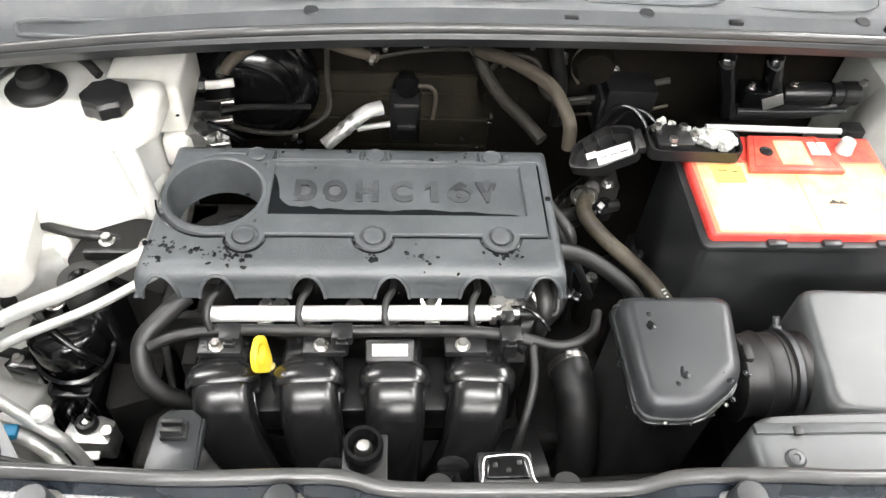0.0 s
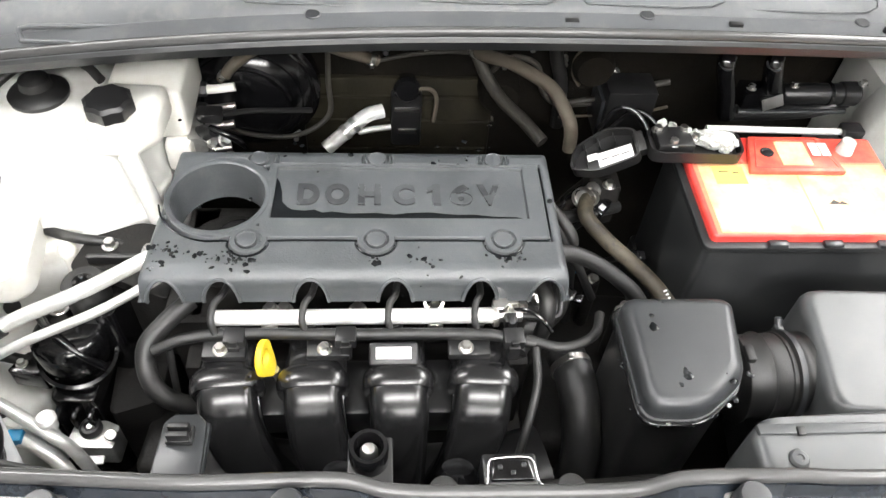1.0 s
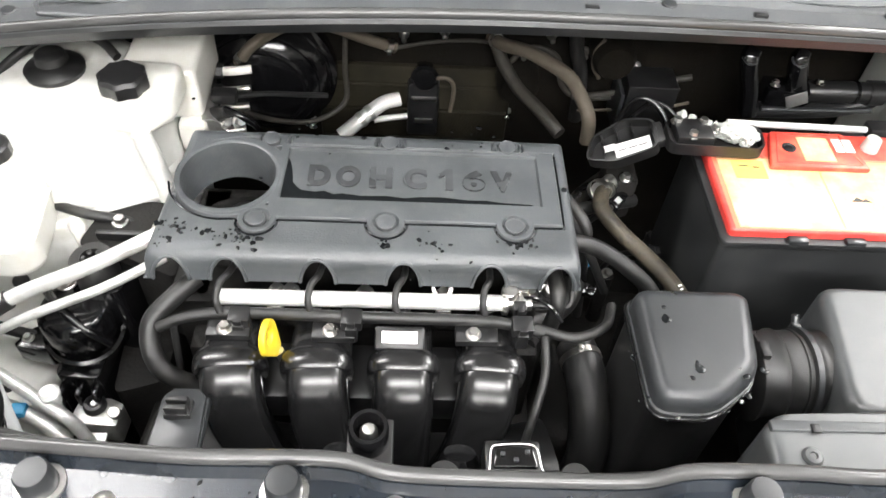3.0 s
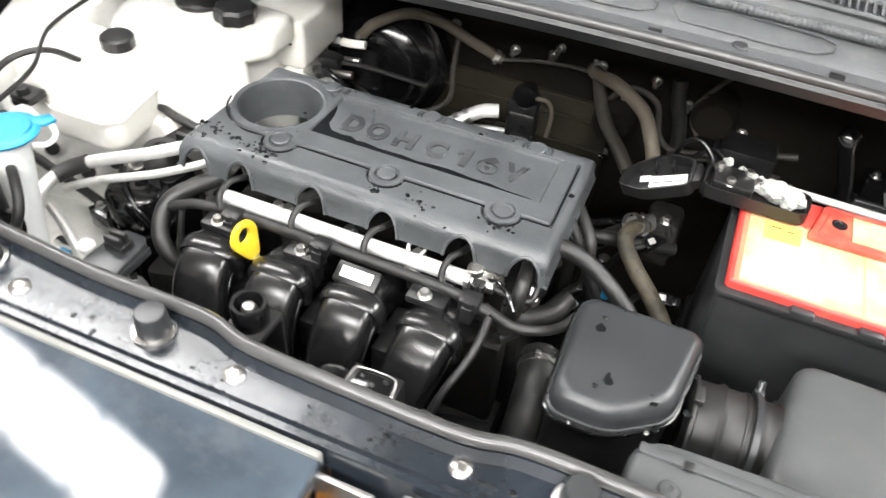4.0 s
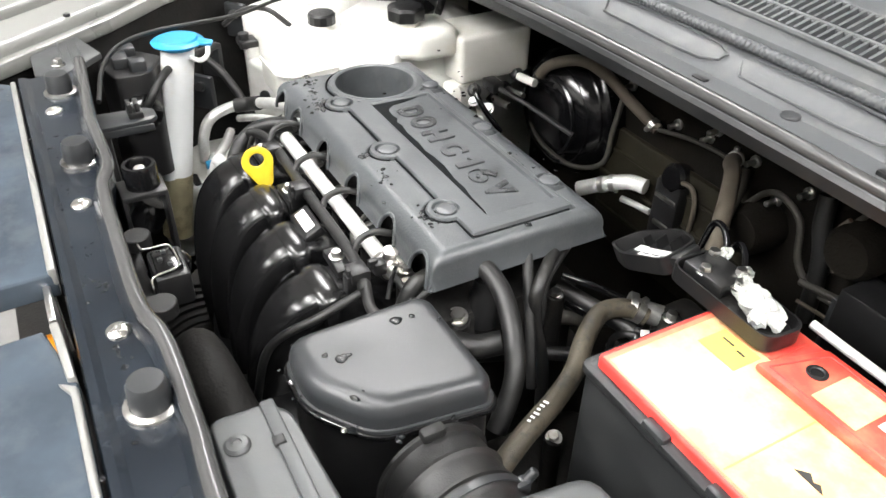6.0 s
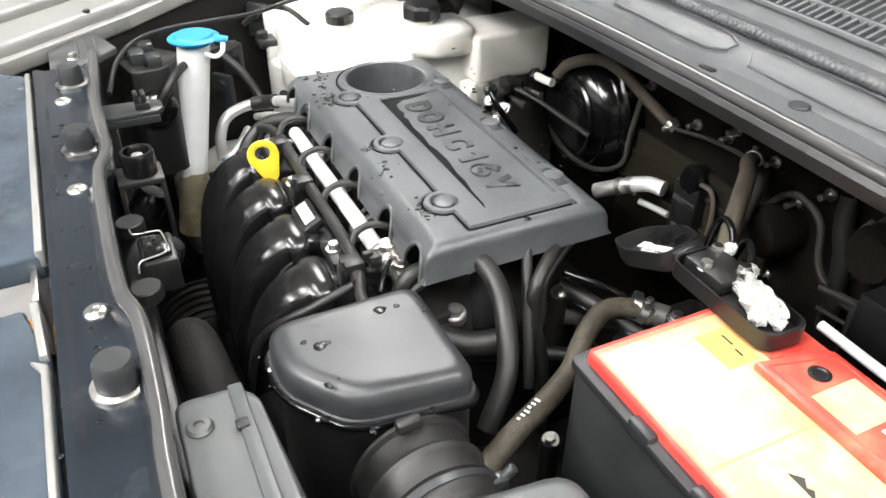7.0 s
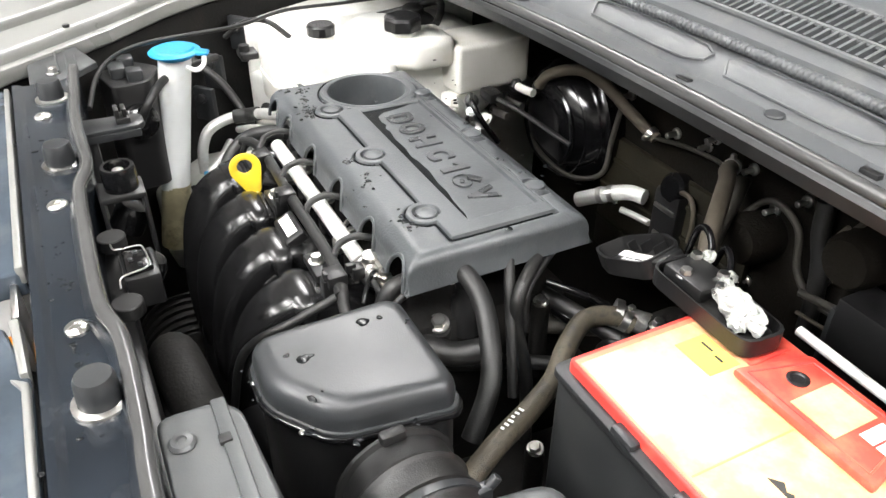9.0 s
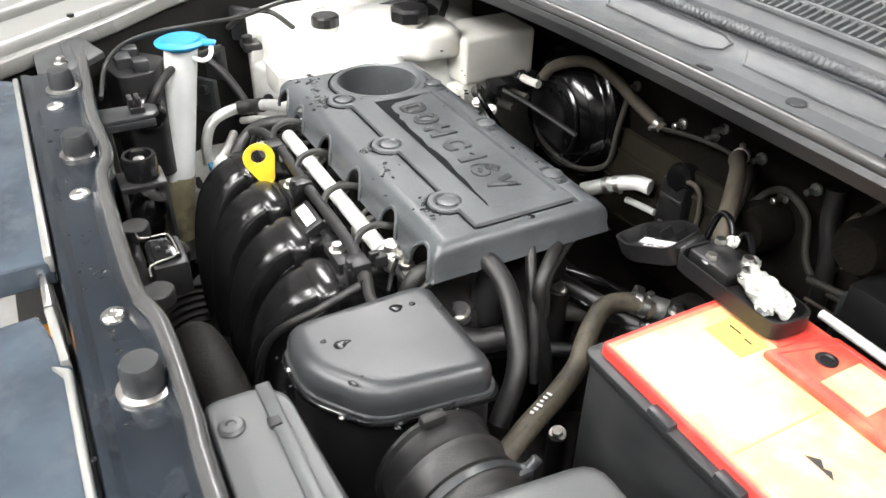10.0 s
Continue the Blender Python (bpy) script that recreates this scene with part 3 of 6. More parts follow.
    groove += [(0.185, 0.0005, z - 0.0036), (0.193, 0.003, z - 0.0036), (0.1945, 0.02, z - 0.0036), (0.1945, 0.07, z - 0.0036), (0.1945, 0.115, z - 0.0036)]
    part("groove_line", tube(groove, 0.0012, 8, 3), WATER, t, "dark line in the groove")
    # raised writing, letter by letter
    for ch, a, b in (("D", -0.09, -0.065), ("O", -0.0585, -0.031), ("H", -0.021, 0.005), ("C", 0.0185, 0.044), ("1", 0.058, 0.0735), ("6", 0.0845, 0.1105), ("V", 0.117, 0.143)):
        if ch == "1":
            bm = prism([(0.35, 0), (0.8, 0), (0.8, 1), (0.42, 1), (0.0, 0.78), (0.0, 0.58), (0.35, 0.7)], -0.0009, 0.0013, 0)
            move(bm, Matrix.Translation((a, 0.053, top + 0.0006)) @ Matrix.Diagonal(((b - a) / 0.8, 0.033, 1, 1)))
            part("letter", bm, COVER_LETTER, t, "raised letter", smooth=0)
            continue
        txt = bpy.data.curves.new("letter", "FONT")
        txt.body, txt.size, txt.extrude, txt.offset, txt.bevel_depth = ch, 0.047, 0.0009, 0.002, 0.0004
        tmp = new("letter", txt)
        me = bpy.data.meshes.new_from_object(tmp.evaluated_get(bpy.context.evaluated_depsgraph_get()))
        bpy.data.objects.remove(tmp)
        lx, ly = [v.co.x for v in me.vertices], [v.co.y for v in me.vertices]
        bm = bmesh.new()
        bm.from_mesh(me)
        bpy.data.meshes.remove(me)
        sx, sy = (b - a) / (max(lx) - min(lx)), 0.033 / (max(ly) - min(ly))
        move(bm, Matrix.Translation((a, 0.053, top + 0.0006)) @ Matrix.Diagonal((sx, sy, 1, 1)) @ Matrix.Translation((-min(lx), -min(ly), 0)))
        part("letter", bm, COVER_LETTER, t, "raised letter", smooth=0)
    part("wet_panel", prism([(-0.116, 0.034), (0.168, 0.034), (0.168, 0.108), (-0.112, 0.108)], top - 0.0012, top - 0.0003, 0), COVER, t, "damp sunken panel", smooth=0)
    # water lying along the panel's lower edge, its dark reflection put into the colour
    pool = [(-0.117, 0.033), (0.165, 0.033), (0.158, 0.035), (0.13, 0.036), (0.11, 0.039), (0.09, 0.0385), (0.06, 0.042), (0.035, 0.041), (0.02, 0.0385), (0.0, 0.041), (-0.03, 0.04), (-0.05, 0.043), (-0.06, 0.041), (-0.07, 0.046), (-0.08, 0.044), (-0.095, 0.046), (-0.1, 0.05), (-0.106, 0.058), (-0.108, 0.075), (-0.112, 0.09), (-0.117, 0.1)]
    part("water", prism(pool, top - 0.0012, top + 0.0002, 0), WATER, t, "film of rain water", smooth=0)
    part("panel_ridge", tube([(-0.118, 0.1165, z), (0.0, 0.1165, z), (0.175, 0.1165, z)], 0.0012, 6, 2), COVER, t)


engine_cover()


# ---- intake manifold ----
def superellipse(w, h, n=24, p=3.2):
    out = []
    for i in range(n):
        a = 2 * math.pi * i / n
        c, s = math.cos(a), math.sin(a)
        out.append((w * math.copysign(abs(c) ** (2 / p), c), h * math.copysign(abs(s) ** (2 / p), s)))
    return out


def intake_manifold():
    t = thing("intake_manifold", (0, -0.15, 0.5), "shiny black plastic intake manifold with four runners", "intake manifold")
    for x, dx in ((-0.155, 0.062), (-0.066, 0.034), (0.024, 0.004), (0.115, -0.045)):
        path = soften([(x, -0.05, 0.77), (x, -0.088, 0.798), (x, -0.122, 0.811), (x + dx * 0.04, -0.15, 0.807), (x + dx * 0.18, -0.172, 0.782), (x + dx * 0.5, -0.187, 0.73), (x + dx * 0.85, -0.19, 0.67), (x + dx, -0.182, 0.6)], 8)
        # broad at the knee, waisted below it
        wide = lambda f: 0.0305 - 0.004 * step(f, 0.62, 0.3) + 0.004 * step(f, 0.9, 0.3)
        run = part("runner", sweep(path, lambda f: superellipse(wide(f), 0.0265 - 0.002 * f, 40, 3.5)), MANIFOLD, t, smooth=60)
        n = len(path) - 1
        part("collar", sweep(path[16:22], lambda f: superellipse(0.0385 - 0.003 * abs(2 * f - 1) ** 3, 0.0285 - 0.002 * abs(2 * f - 1) ** 3, 40, 3.0)), MANIFOLD, run, smooth=60)
        for side in (-1, 1):
            seam = [p + Vector((side * (wide(k / n) - 0.001), 0.003, -0.002)) for k, p in enumerate(path)]
            part("seam", sweep(seam[22:], lambda f: ring_of(0.0028, 8)), MANIFOLD, run)
    part("plenum", sweep(soften([(-0.2, -0.15, 0.62), (-0.05, -0.17, 0.62), (0.1, -0.17, 0.62), (0.2, -0.15, 0.62)], 8), lambda f: superellipse(0.05, 0.07, 24)), PLASTIC, t)
    for x in (-0.112, -0.021, 0.069):
        part("web", box(x - 0.016, x + 0.016, -0.15, -0.08, 0.74, 0.785, 0.006), PLASTIC, t)
    for x in (-0.16, -0.052, 0.097):
        part("bracket", join(box(x - 0.02, x + 0.025, -0.114, -0.092, 0.834, 0.844, 0.002), box(x - 0.006, x + 0.02, -0.112, -0.094, 0.8, 0.838, 0.002)), PLASTIC, t)
        part("bolt", bolt_mesh(0.0058, (x - 0.001, -0.105, 0.844)), STEEL, t, "bright steel bolt")
    part("sticker", move(box(-0.0185, 0.0185, -0.0062, 0.0062, -0.0005, 0.0005, 0), Matrix.Translation((0.019, -0.112, 0.8455)) @ Matrix.Rotation(radians(28), 4, "X")), PAPER, t, "small white label")
    part("sticker_base", move(box(-0.026, 0.026, -0.012, 0.012, -0.012, 0.0, 0.003), Matrix.Translation((0.019, -0.112, 0.8445)) @ Matrix.Rotation(radians(28), 4, "X")), PLASTIC, t)


intake_manifold()


# ---- battery ----
def battery():
    t = thing("battery", (0.5, 0.09, 0.66), "car battery with red top in a black tray cover", "battery")
    x0, x1, y0, y1 = 0.381, 0.635, 0.006, 0.176
    part("case", prism(rounded(x0 - 0.006, x1 + 0.004, y0 - 0.006, y1 + 0.004, 0.008), 0.64, 0.888, 0.003, 2), CASE, t, "dark grey battery box")
    part("case_lip", prism(rounded(x0 - 0.009, x1 + 0.007, y0 - 0.009, y1 + 0.007, 0.009), 0.879, 0.8875, 0.002, 2), CASE, t)
    part("heat_shield", prism(rounded(x0 - 0.012, x1 + 0.01, y0 - 0.014, y1 + 0.01, 0.01), 0.62, 0.7, 0.004, 2), PLASTIC, t, "black plastic tray round the battery")
    part("lid", prism(rounded(x0, x1, y0, y1, 0.006), 0.874, 0.899, 0.004, 3), RED, t, "red plastic lid")
    part("label", box(x0 + 0.011, x1 - 0.008, y0 + 0.0042, y0 + 0.118, 0.898, 0.9002, 0.0008), LABEL_ORANGE, t, "orange and yellow label")
    part("label_edge", box(x0 + 0.0055, x1 - 0.004, y0 + 0.0022, y0 + 0.1225, 0.898, 0.8996, 0.0008), CORAL, t, "coral edge round the label")
    part("terminal_step", prism([(0.452, y0 + 0.098), (0.575, y0 + 0.098), (0.56, y1 - 0.008), (0.468, y1 - 0.008)], 0.899, 0.9075, 0.003), STEP_RED, t)
    part("step_groove", box(0.448, 0.452, y0 + 0.1, y1 - 0.01, 0.898, 0.9, 0.0005), RED, t)
    part("step_sticker", box(0.497, 0.535, y0 + 0.108, y0 + 0.15, 0.9075, 0.9083, 0), LABEL_ORANGE, t)
    rim = [(0.461, y0 + 0.104), (0.566, y0 + 0.104), (0.5535, y1 - 0.014), (0.475, y1 - 0.014), (0.461, y0 + 0.104)]
    for a, b in zip(rim, rim[1:]):
        part("step_line", tube([(*a, 0.9076), ((a[0] + b[0]) / 2, (a[1] + b[1]) / 2, 0.9076), (*b, 0.9076)], 0.0009, 6, 2), RED, t)
    part("charge_eye", lathe([(0.0085, 0), (0.0085, 0.0012), (0.006, 0.0016), (0.005, 0.0004), (0, 0.0004)], (0.483, 0.137, 0.9072)), PLASTIC, t, "round black test eye")
    part("yellow_sticker", box(0.408, 0.447, y0 + 0.082, y0 + 0.112, 0.9, 0.9008, 0), LABEL_YELLOW, t)
    for x in (0.459, 0.525, 0.59):
        part("rib", box(x - 0.012, x + 0.012, y0 - 0.009, y0 + 0.002, 0.884, 0.8925, 0.003), GREY_PLASTIC, t)
    part("label_seam", box(0.512, 0.5135, y0 + 0.006, y0 + 0.097, 0.9002, 0.9006, 0), LABEL_YELLOW, t, smooth=0)
    for x in (0.54, 0.553):
        part("small_sticker", box(x, x + 0.011, y0 + 0.125, y0 + 0.148, 0.9083, 0.9088, 0), PAPER, t, smooth=0)
    part("post", lathe([(0.011, 0), (0.009, 0.017), (0.008, 0.018), (0, 0.018)], (0.592, 0.15, 0.898)), CORROSION, t, "whitish corroded terminal post")


battery()


# ---- air box, resonator and hoses ----
def resonator():
    t = thing("intake_resonator", (0.31, -0.15, 0.6), "dark grey plastic intake resonator box with water drops", "resonator")
    low = [(0.256, -0.212), (0.312, -0.214), (0.362, -0.178), (0.374, -0.09), (0.364, -0.082), (0.262, -0.082), (0.253, -0.092)]
    low = blunt(low, 0.018)
    grow = lambda k: [(0.312 + (x - 0.312) * k, -0.148 + (y + 0.148) * k) for x, y in low]
    part("body", prism(low, 0.6, 0.874, 0, 1, 0.98), PLASTIC, t)
    part("flange", prism(grow(1.075), 0.873, 0.8785, 0.002), GLOSSY, t, "thin shiny flange rim")
    part("flange_step", prism(grow(1.04), 0.878, 0.8825, 0.0015), GREY_PLASTIC, t)
    part("lid", dome(low, 0.881, 0.906, 0.014, 4), GREY_PLASTIC, t)
    for x, y in ((0.28, -0.2155), (0.345, -0.1975), (0.31, -0.0785)):
        part("rivet", disc(0.0024, 0.0022, (x, y, 0.878)), STEEL, t)


resonator()


def air_duct():
    t = thing("air_duct", (0.41, -0.14, 0.78), "black rubber intake duct with ridges and a hose clamp", "duct")
    rings = [(0.03, 0), (0.046, 0.002), (0.0485, 0.004), (0.0485, 0.007), (0.0445, 0.009), (0.0452, 0.026), (0.0465, 0.028), (0.048, 0.0305), (0.0465, 0.033), (0.0452, 0.035),
             (0.0455, 0.05), (0.047, 0.051), (0.047, 0.053), (0.0445, 0.054), (0.0445, 0.0565), (0.0475, 0.058), (0.0475, 0.064), (0.045, 0.066), (0.044, 0.078), (0.046, 0.08), (0.046, 0.09), (0.03, 0.092)]
    part("sleeve", lathe(rings, (0.374, -0.14, 0.836), (1, 0.03, 0), 48), RUBBER, t, smooth=50)
    part("clamp", lathe([(0.0475, -0.003), (0.049, -0.003), (0.049, 0.003), (0.0475, 0.003)], (0.435, -0.138, 0.836), (1, 0.03, 0), 40), GREY_PLASTIC, t, "band clamp")
    part("notch", box(0.376, 0.386, -0.152, -0.132, 0.879, 0.889, 0.003), RUBBER, t)
    part("screw", join(disc(0.004, 0.012, (0.436, -0.095, 0.862), (0, 0.7, 0.7)), box(0.431, 0.441, -0.104, -0.092, 0.854, 0.866, 0.002)), GREY_PLASTIC, t)


air_duct()


def air_box():
    t = thing("air_filter_box", (0.55, -0.14, 0.6), "grey plastic air filter box", "air filter box")
    part("lid", dome(blunt([(0.444, -0.21), (0.72, -0.225), (0.72, -0.065), (0.462, -0.058)], 0.02), 0.82, 0.887, 0.012), FADED, t)
    part("lid_rim", prism(blunt([(0.44, -0.214), (0.724, -0.229), (0.724, -0.061), (0.458, -0.054)], 0.02), 0.812, 0.82, 0.001), PLASTIC, t)
    part("lower_body", prism([(0.45, -0.205), (0.71, -0.22), (0.71, -0.07), (0.468, -0.064)], 0.6, 0.818, 0.01, 2), PLASTIC, t)
    s = thing("intake_snorkel", (0.45, -0.27, 0.85), "grey plastic air intake snorkel with round clips", "snorkel")
    part("body", dome(blunt([(0.332, -0.29), (0.72, -0.292), (0.72, -0.228), (0.46, -0.229), (0.346, -0.236), (0.333, -0.25)], 0.012), 0.85, 0.928, 0.01), FADED, s)
    part("band", box(0.338, 0.6, -0.254, -0.244, 0.924, 0.931, 0.0015), FADED, s)
    part("band_catch", box(0.372, 0.38, -0.256, -0.248, 0.929, 0.9325, 0.0008), PLASTIC, s)
    part("clip", lathe([(0.0088, 0), (0.0088, 0.0015), (0.007, 0.0035), (0.0035, 0.004), (0.0028, 0.0025), (0, 0.0025)], (0.366, -0.277, 0.928), seg=24), FADED, s, "round push clip")


air_box()

# ---- fluid tanks ----
def coolant_tank():
    t = thing("coolant_tank", (-0.5, 0.07, 0.76), "milky white coolant expansion tank with black cap", "tank")
    part("body", prism([(-0.59, 0.03), (-0.5, 0.0), (-0.42, 0.0), (-0.4, 0.02), (-0.41, 0.11), (-0.44, 0.145), (-0.57, 0.145)], 0.775, 0.88, 0.014, 4), TANK, t)
    part("seam", prism([(-0.592, 0.027), (-0.5, -0.003), (-0.418, -0.003), (-0.397, 0.018), (-0.407, 0.112), (-0.438, 0.148), (-0.572, 0.148)], 0.825, 0.83, 0.001), TANK, t)
    part("neck", disc(0.02, 0.012, (-0.45, 0.093, 0.878)), TANK, t)
    part("cap", lathe([(0.023, 0), (0.023, 0.014), (0.02, 0.017), (0, 0.018)], (-0.45, 0.093, 0.889), seg=14), PLASTIC, t, "black screw cap", smooth=20)
    part("overflow_hose", tube([(-0.48, 0.05, 0.88), (-0.5, 0.02, 0.905), (-0.53, -0.01, 0.9), (-0.56, -0.04, 0.87)], 0.0045, 8), RUBBER, t, "thin black overflow hose")


def brake_reservoir():
    t = thing("brake_fluid_reservoir", (-0.3, 0.28, 0.8), "white plastic brake fluid reservoir with black cap", "reservoir")
    part("body", prism([(-0.345, 0.23), (-0.25, 0.24), (-0.253, 0.37), (-0.345, 0.37)], 0.83, 0.905, 0.008, 3), TANK, t)
    part("filler", prism([(-0.345, 0.152), (-0.29, 0.15), (-0.264, 0.18), (-0.262, 0.245), (-0.345, 0.25), (-0.352, 0.2)], 0.872, 0.918, 0.012, 3), TANK, t)
    part("neck", disc(0.022, 0.012, (-0.314, 0.178, 0.915)), TANK, t)
    bm = lathe([(0.027, 0), (0.028, 0.004), (0.028, 0.016), (0.024, 0.02), (0, 0.021)], (0, 0, 0), seg=32)
    for v in bm.verts:
        a = math.atan2(v.co.y, v.co.x)
        k = 1 + 0.06 * math.cos(8 * a)
        v.co.x, v.co.y = v.co.x * k, v.co.y * k
    part("cap", move(bm, Matrix.Translation((-0.314, 0.178, 0.926))), PLASTIC, t, "black knurled cap")
    m_c = thing("master_cylinder", (-0.25, 0.33, 0.8), "alloy brake master cylinder with fittings", "master cylinder")
    part("barrel", tube([(-0.3, 0.36, 0.815), (-0.27, 0.3, 0.815), (-0.25, 0.24, 0.81)], 0.02, 16), ALLOY, m_c)
    for y, z, r, m in ((0.345, 0.83, 0.0065, TANK), (0.325, 0.812, 0.005, STEEL), (0.3, 0.8, 0.006, STEEL), (0.262, 0.79, 0.0055, STEEL), (0.24, 0.782, 0.005, BRIGHT)):
        part("fitting", tube([(-0.262, y, z), (-0.235, y, z), (-0.205, y + 0.004, z + 0.002)], r, 12, 3), m, m_c)
        part("nut", hexagon(r * 1.7, 0.014, (-0.258, y, z), (1, 0, 0)), PLASTIC, m_c)
    part("plug", box(-0.25, -0.215, 0.278, 0.3, 0.822, 0.838, 0.003), PLASTIC, m_c)
    part("lead", tube([(-0.215, 0.29, 0.83), (-0.18, 0.31, 0.82), (-0.14, 0.33, 0.805), (-0.1, 0.35, 0.79)], 0.004, 8), RUBBER, m_c)
    for x, y, z, r in ((-0.228, 0.252, 0.812, 0.006), (-0.215, 0.27, 0.8, 0.007), (-0.235, 0.285, 0.79, 0.006), (-0.205, 0.25, 0.79, 0.005)):
        part("union_nut", bolt_mesh(r, (x, y, z), (0.6, -0.5, 0.6)), ALLOY, m_c, "bare alloy union nut")
    part("pressure_switch", lathe([(0.011, 0), (0.011, 0.016), (0.008, 0.02), (0.008, 0.034), (0, 0.035)], (-0.245, 0.262, 0.818), (0.7, -0.4, 0.5), 20), PLASTIC, m_c)
    part("second_lead", tube([(-0.225, 0.25, 0.84), (-0.2, 0.24, 0.835), (-0.185, 0.25, 0.81), (-0.19, 0.28, 0.77)], 0.0045, 10), GLOSSY, m_c)
    part("shoulder", box(-0.285, -0.248, 0.225, 0.26, 0.78, 0.83, 0.008), TANK, m_c)


coolant_tank()
brake_reservoir()


def washer_filler():
    t = thing("washer_filler_neck", (-0.404, -0.198, 0.6), "white washer fluid filler neck with blue cap", "filler neck")
    part("neck", sweep([Vector(p) for p in ((-0.404, -0.198, 0.6), (-0.4035, -0.181, 0.7), (-0.4025, -0.162, 0.81), (-0.402, -0.144, 0.912))], lambda f: ring_of(0.021 + 0.0025 * f, 28)), NECK, t)
    part("neck_foot", sweep([Vector(p) for p in ((-0.404, -0.199, 0.595), (-0.4037, -0.188, 0.66), (-0.4034, -0.1795, 0.705))], lambda f: ring_of(0.0238 - 0.0018 * f, 28)), NECK_FOOT, t, "yellowed foot of the neck")
    bm = lathe([(0.0245, -0.006), (0.0255, 0.0), (0.036, 0.001), (0.037, 0.0035), (0.034, 0.0055), (0.029, 0.006), (0.027, 0.0085), (0, 0.009)], (-0.402, -0.144, 0.91), seg=28)
    cap = part("cap", bm, BLUE, t, "blue flip cap")
    part("tab", prism([(-0.395, -0.128), (-0.372, -0.118), (-0.366, -0.104), (-0.38, -0.098), (-0.402, -0.118)], 0.911, 0.916, 0.002), BLUE, cap)
    part("strap", tube([(-0.373, -0.108, 0.912), (-0.366, -0.112, 0.9), (-0.37, -0.122, 0.892), (-0.381, -0.134, 0.894)], 0.0035, 8), PAPER, cap, "pale strap holding the cap")


washer_filler()


def dipstick():
    t = thing("dipstick", (-0.11, -0.118, 0.8), "yellow looped oil dipstick handle", "dipstick")
    bm = bmesh.new()
    n = 28
    loop = []
    for i in range(n):
        a = 2 * math.pi * i / n
        loop.append((0.0145 * math.cos(a), 0.016 * math.sin(a) + 0.004))
    hole = [(0.007 * math.cos(2 * math.pi * i / n), 0.008 * math.sin(2 * math.pi * i / n) + 0.006) for i in range(n)]
    for k, (x, y) in enumerate(loop):
        if y < -0.004:
            loop[k] = (x * 0.62, y - 0.016)
    verts = [[bm.verts.new((x, y, z)) for x, y in pts] for pts in (loop, hole) for z in (-0.003, 0.003)]
    a, b, c, d = verts
    for i in range(n):
        j = (i + 1) % n
        bm.faces.new((b[i], b[j], d[j], d[i]))
        bm.faces.new((a[j], a[i], c[i], c[j]))
        bm.faces.new((a[i], a[j], b[j], b[i]))
        bm.faces.new((c[j], c[i], d[i], d[j]))
    bmesh.ops.recalc_face_normals(bm, faces=bm.faces)
    bevel(bm, 0.001, 2, 50)
    up = Vector((-0.006, -0.009, 0.04)).normalized()
    flat = Vector((1, -0.1, 0.03))
    flat = (flat - up * flat.dot(up)).normalized()
    side = up.cross(flat)
    m = Matrix((side, up, flat)).transposed().to_4x4()
    part("handle", move(bm, Matrix.Translation((-0.1125, -0.1225, 0.852)) @ m @ Matrix.Diagonal((1.32, 1.15, 1.1, 1))), YELLOW, t)
    part("tube", tube([(-0.106, -0.118, 0.825), (-0.103, -0.112, 0.79), (-0.1, -0.1, 0.7)], 0.005, 10), STEEL, t)


dipstick()


# ---- fuel rail and loom ----
def fuel_rail():
    t = thing("fuel_rail", (-0.02, -0.065, 0.83), "bright metal fuel rail with four injectors", "fuel rail")
    part("rail", tube([(-0.176, -0.066, 0.846), (0.0, -0.066, 0.847), (0.128, -0.066, 0.848)], 0.0088, 16, 3), BRIGHT, t)
    part("end_fitting", join(disc(0.013, 0.006, (0.128, -0.066, 0.848), (1, 0, 0)), disc(0.0075, 0.03, (0.13, -0.066, 0.848), (1, 0, 0)), disc(0.011, 0.005, (0.145, -0.066, 0.848), (1, 0, 0))), STEEL, t)
    for x in (-0.163, -0.069, 0.021, 0.113):
        part("injector", tube([(x, -0.066, 0.843), (x, -0.056, 0.82), (x, -0.045, 0.79)], 0.009, 12, 3), PLASTIC, t)
    part("feed_line", tube([(0.15, -0.066, 0.848), (0.18, -0.068, 0.847), (0.2, -0.066, 0.846), (0.204, -0.056, 0.855), (0.203, -0.04, 0.862)], 0.0035, 10), RUBBER, t, "thin black fuel feed line")
    part("regulator", join(disc(0.009, 0.012, (0.135, -0.06, 0.852)), bolt_mesh(0.005, (0.16, -0.056, 0.852)), box(0.14, 0.155, -0.06, -0.05, 0.845, 0.86, 0.002)), STEEL, t)
    part("ring", lathe([(0.008, 0), (0.0115, 0), (0.0115, 0.004), (0.008, 0.004)], (0.063, -0.052, 0.853), (0, -0.5, 1), 28), STEEL, t, "bright steel ring")
    part("pigtail", tube([(0.15, -0.062, 0.852), (0.165, -0.07, 0.862), (0.18, -0.082, 0.86), (0.19, -0.09, 0.85)], 0.0024, 8), GLOSSY, t)
    part("plug", join(box(0.138, 0.152, -0.085, -0.072, 0.848, 0.862, 0.002), box(0.142, 0.148, -0.09, -0.08, 0.856, 0.866, 0.001)), PLASTIC, t)
    for x in (-0.115, 0.065):
        part("mount", join(box(x - 0.008, x + 0.008, -0.075, -0.05, 0.828, 0.842, 0.002), bolt_mesh(0.006, (x, -0.052, 0.842))), STEEL, t)


fuel_rail()


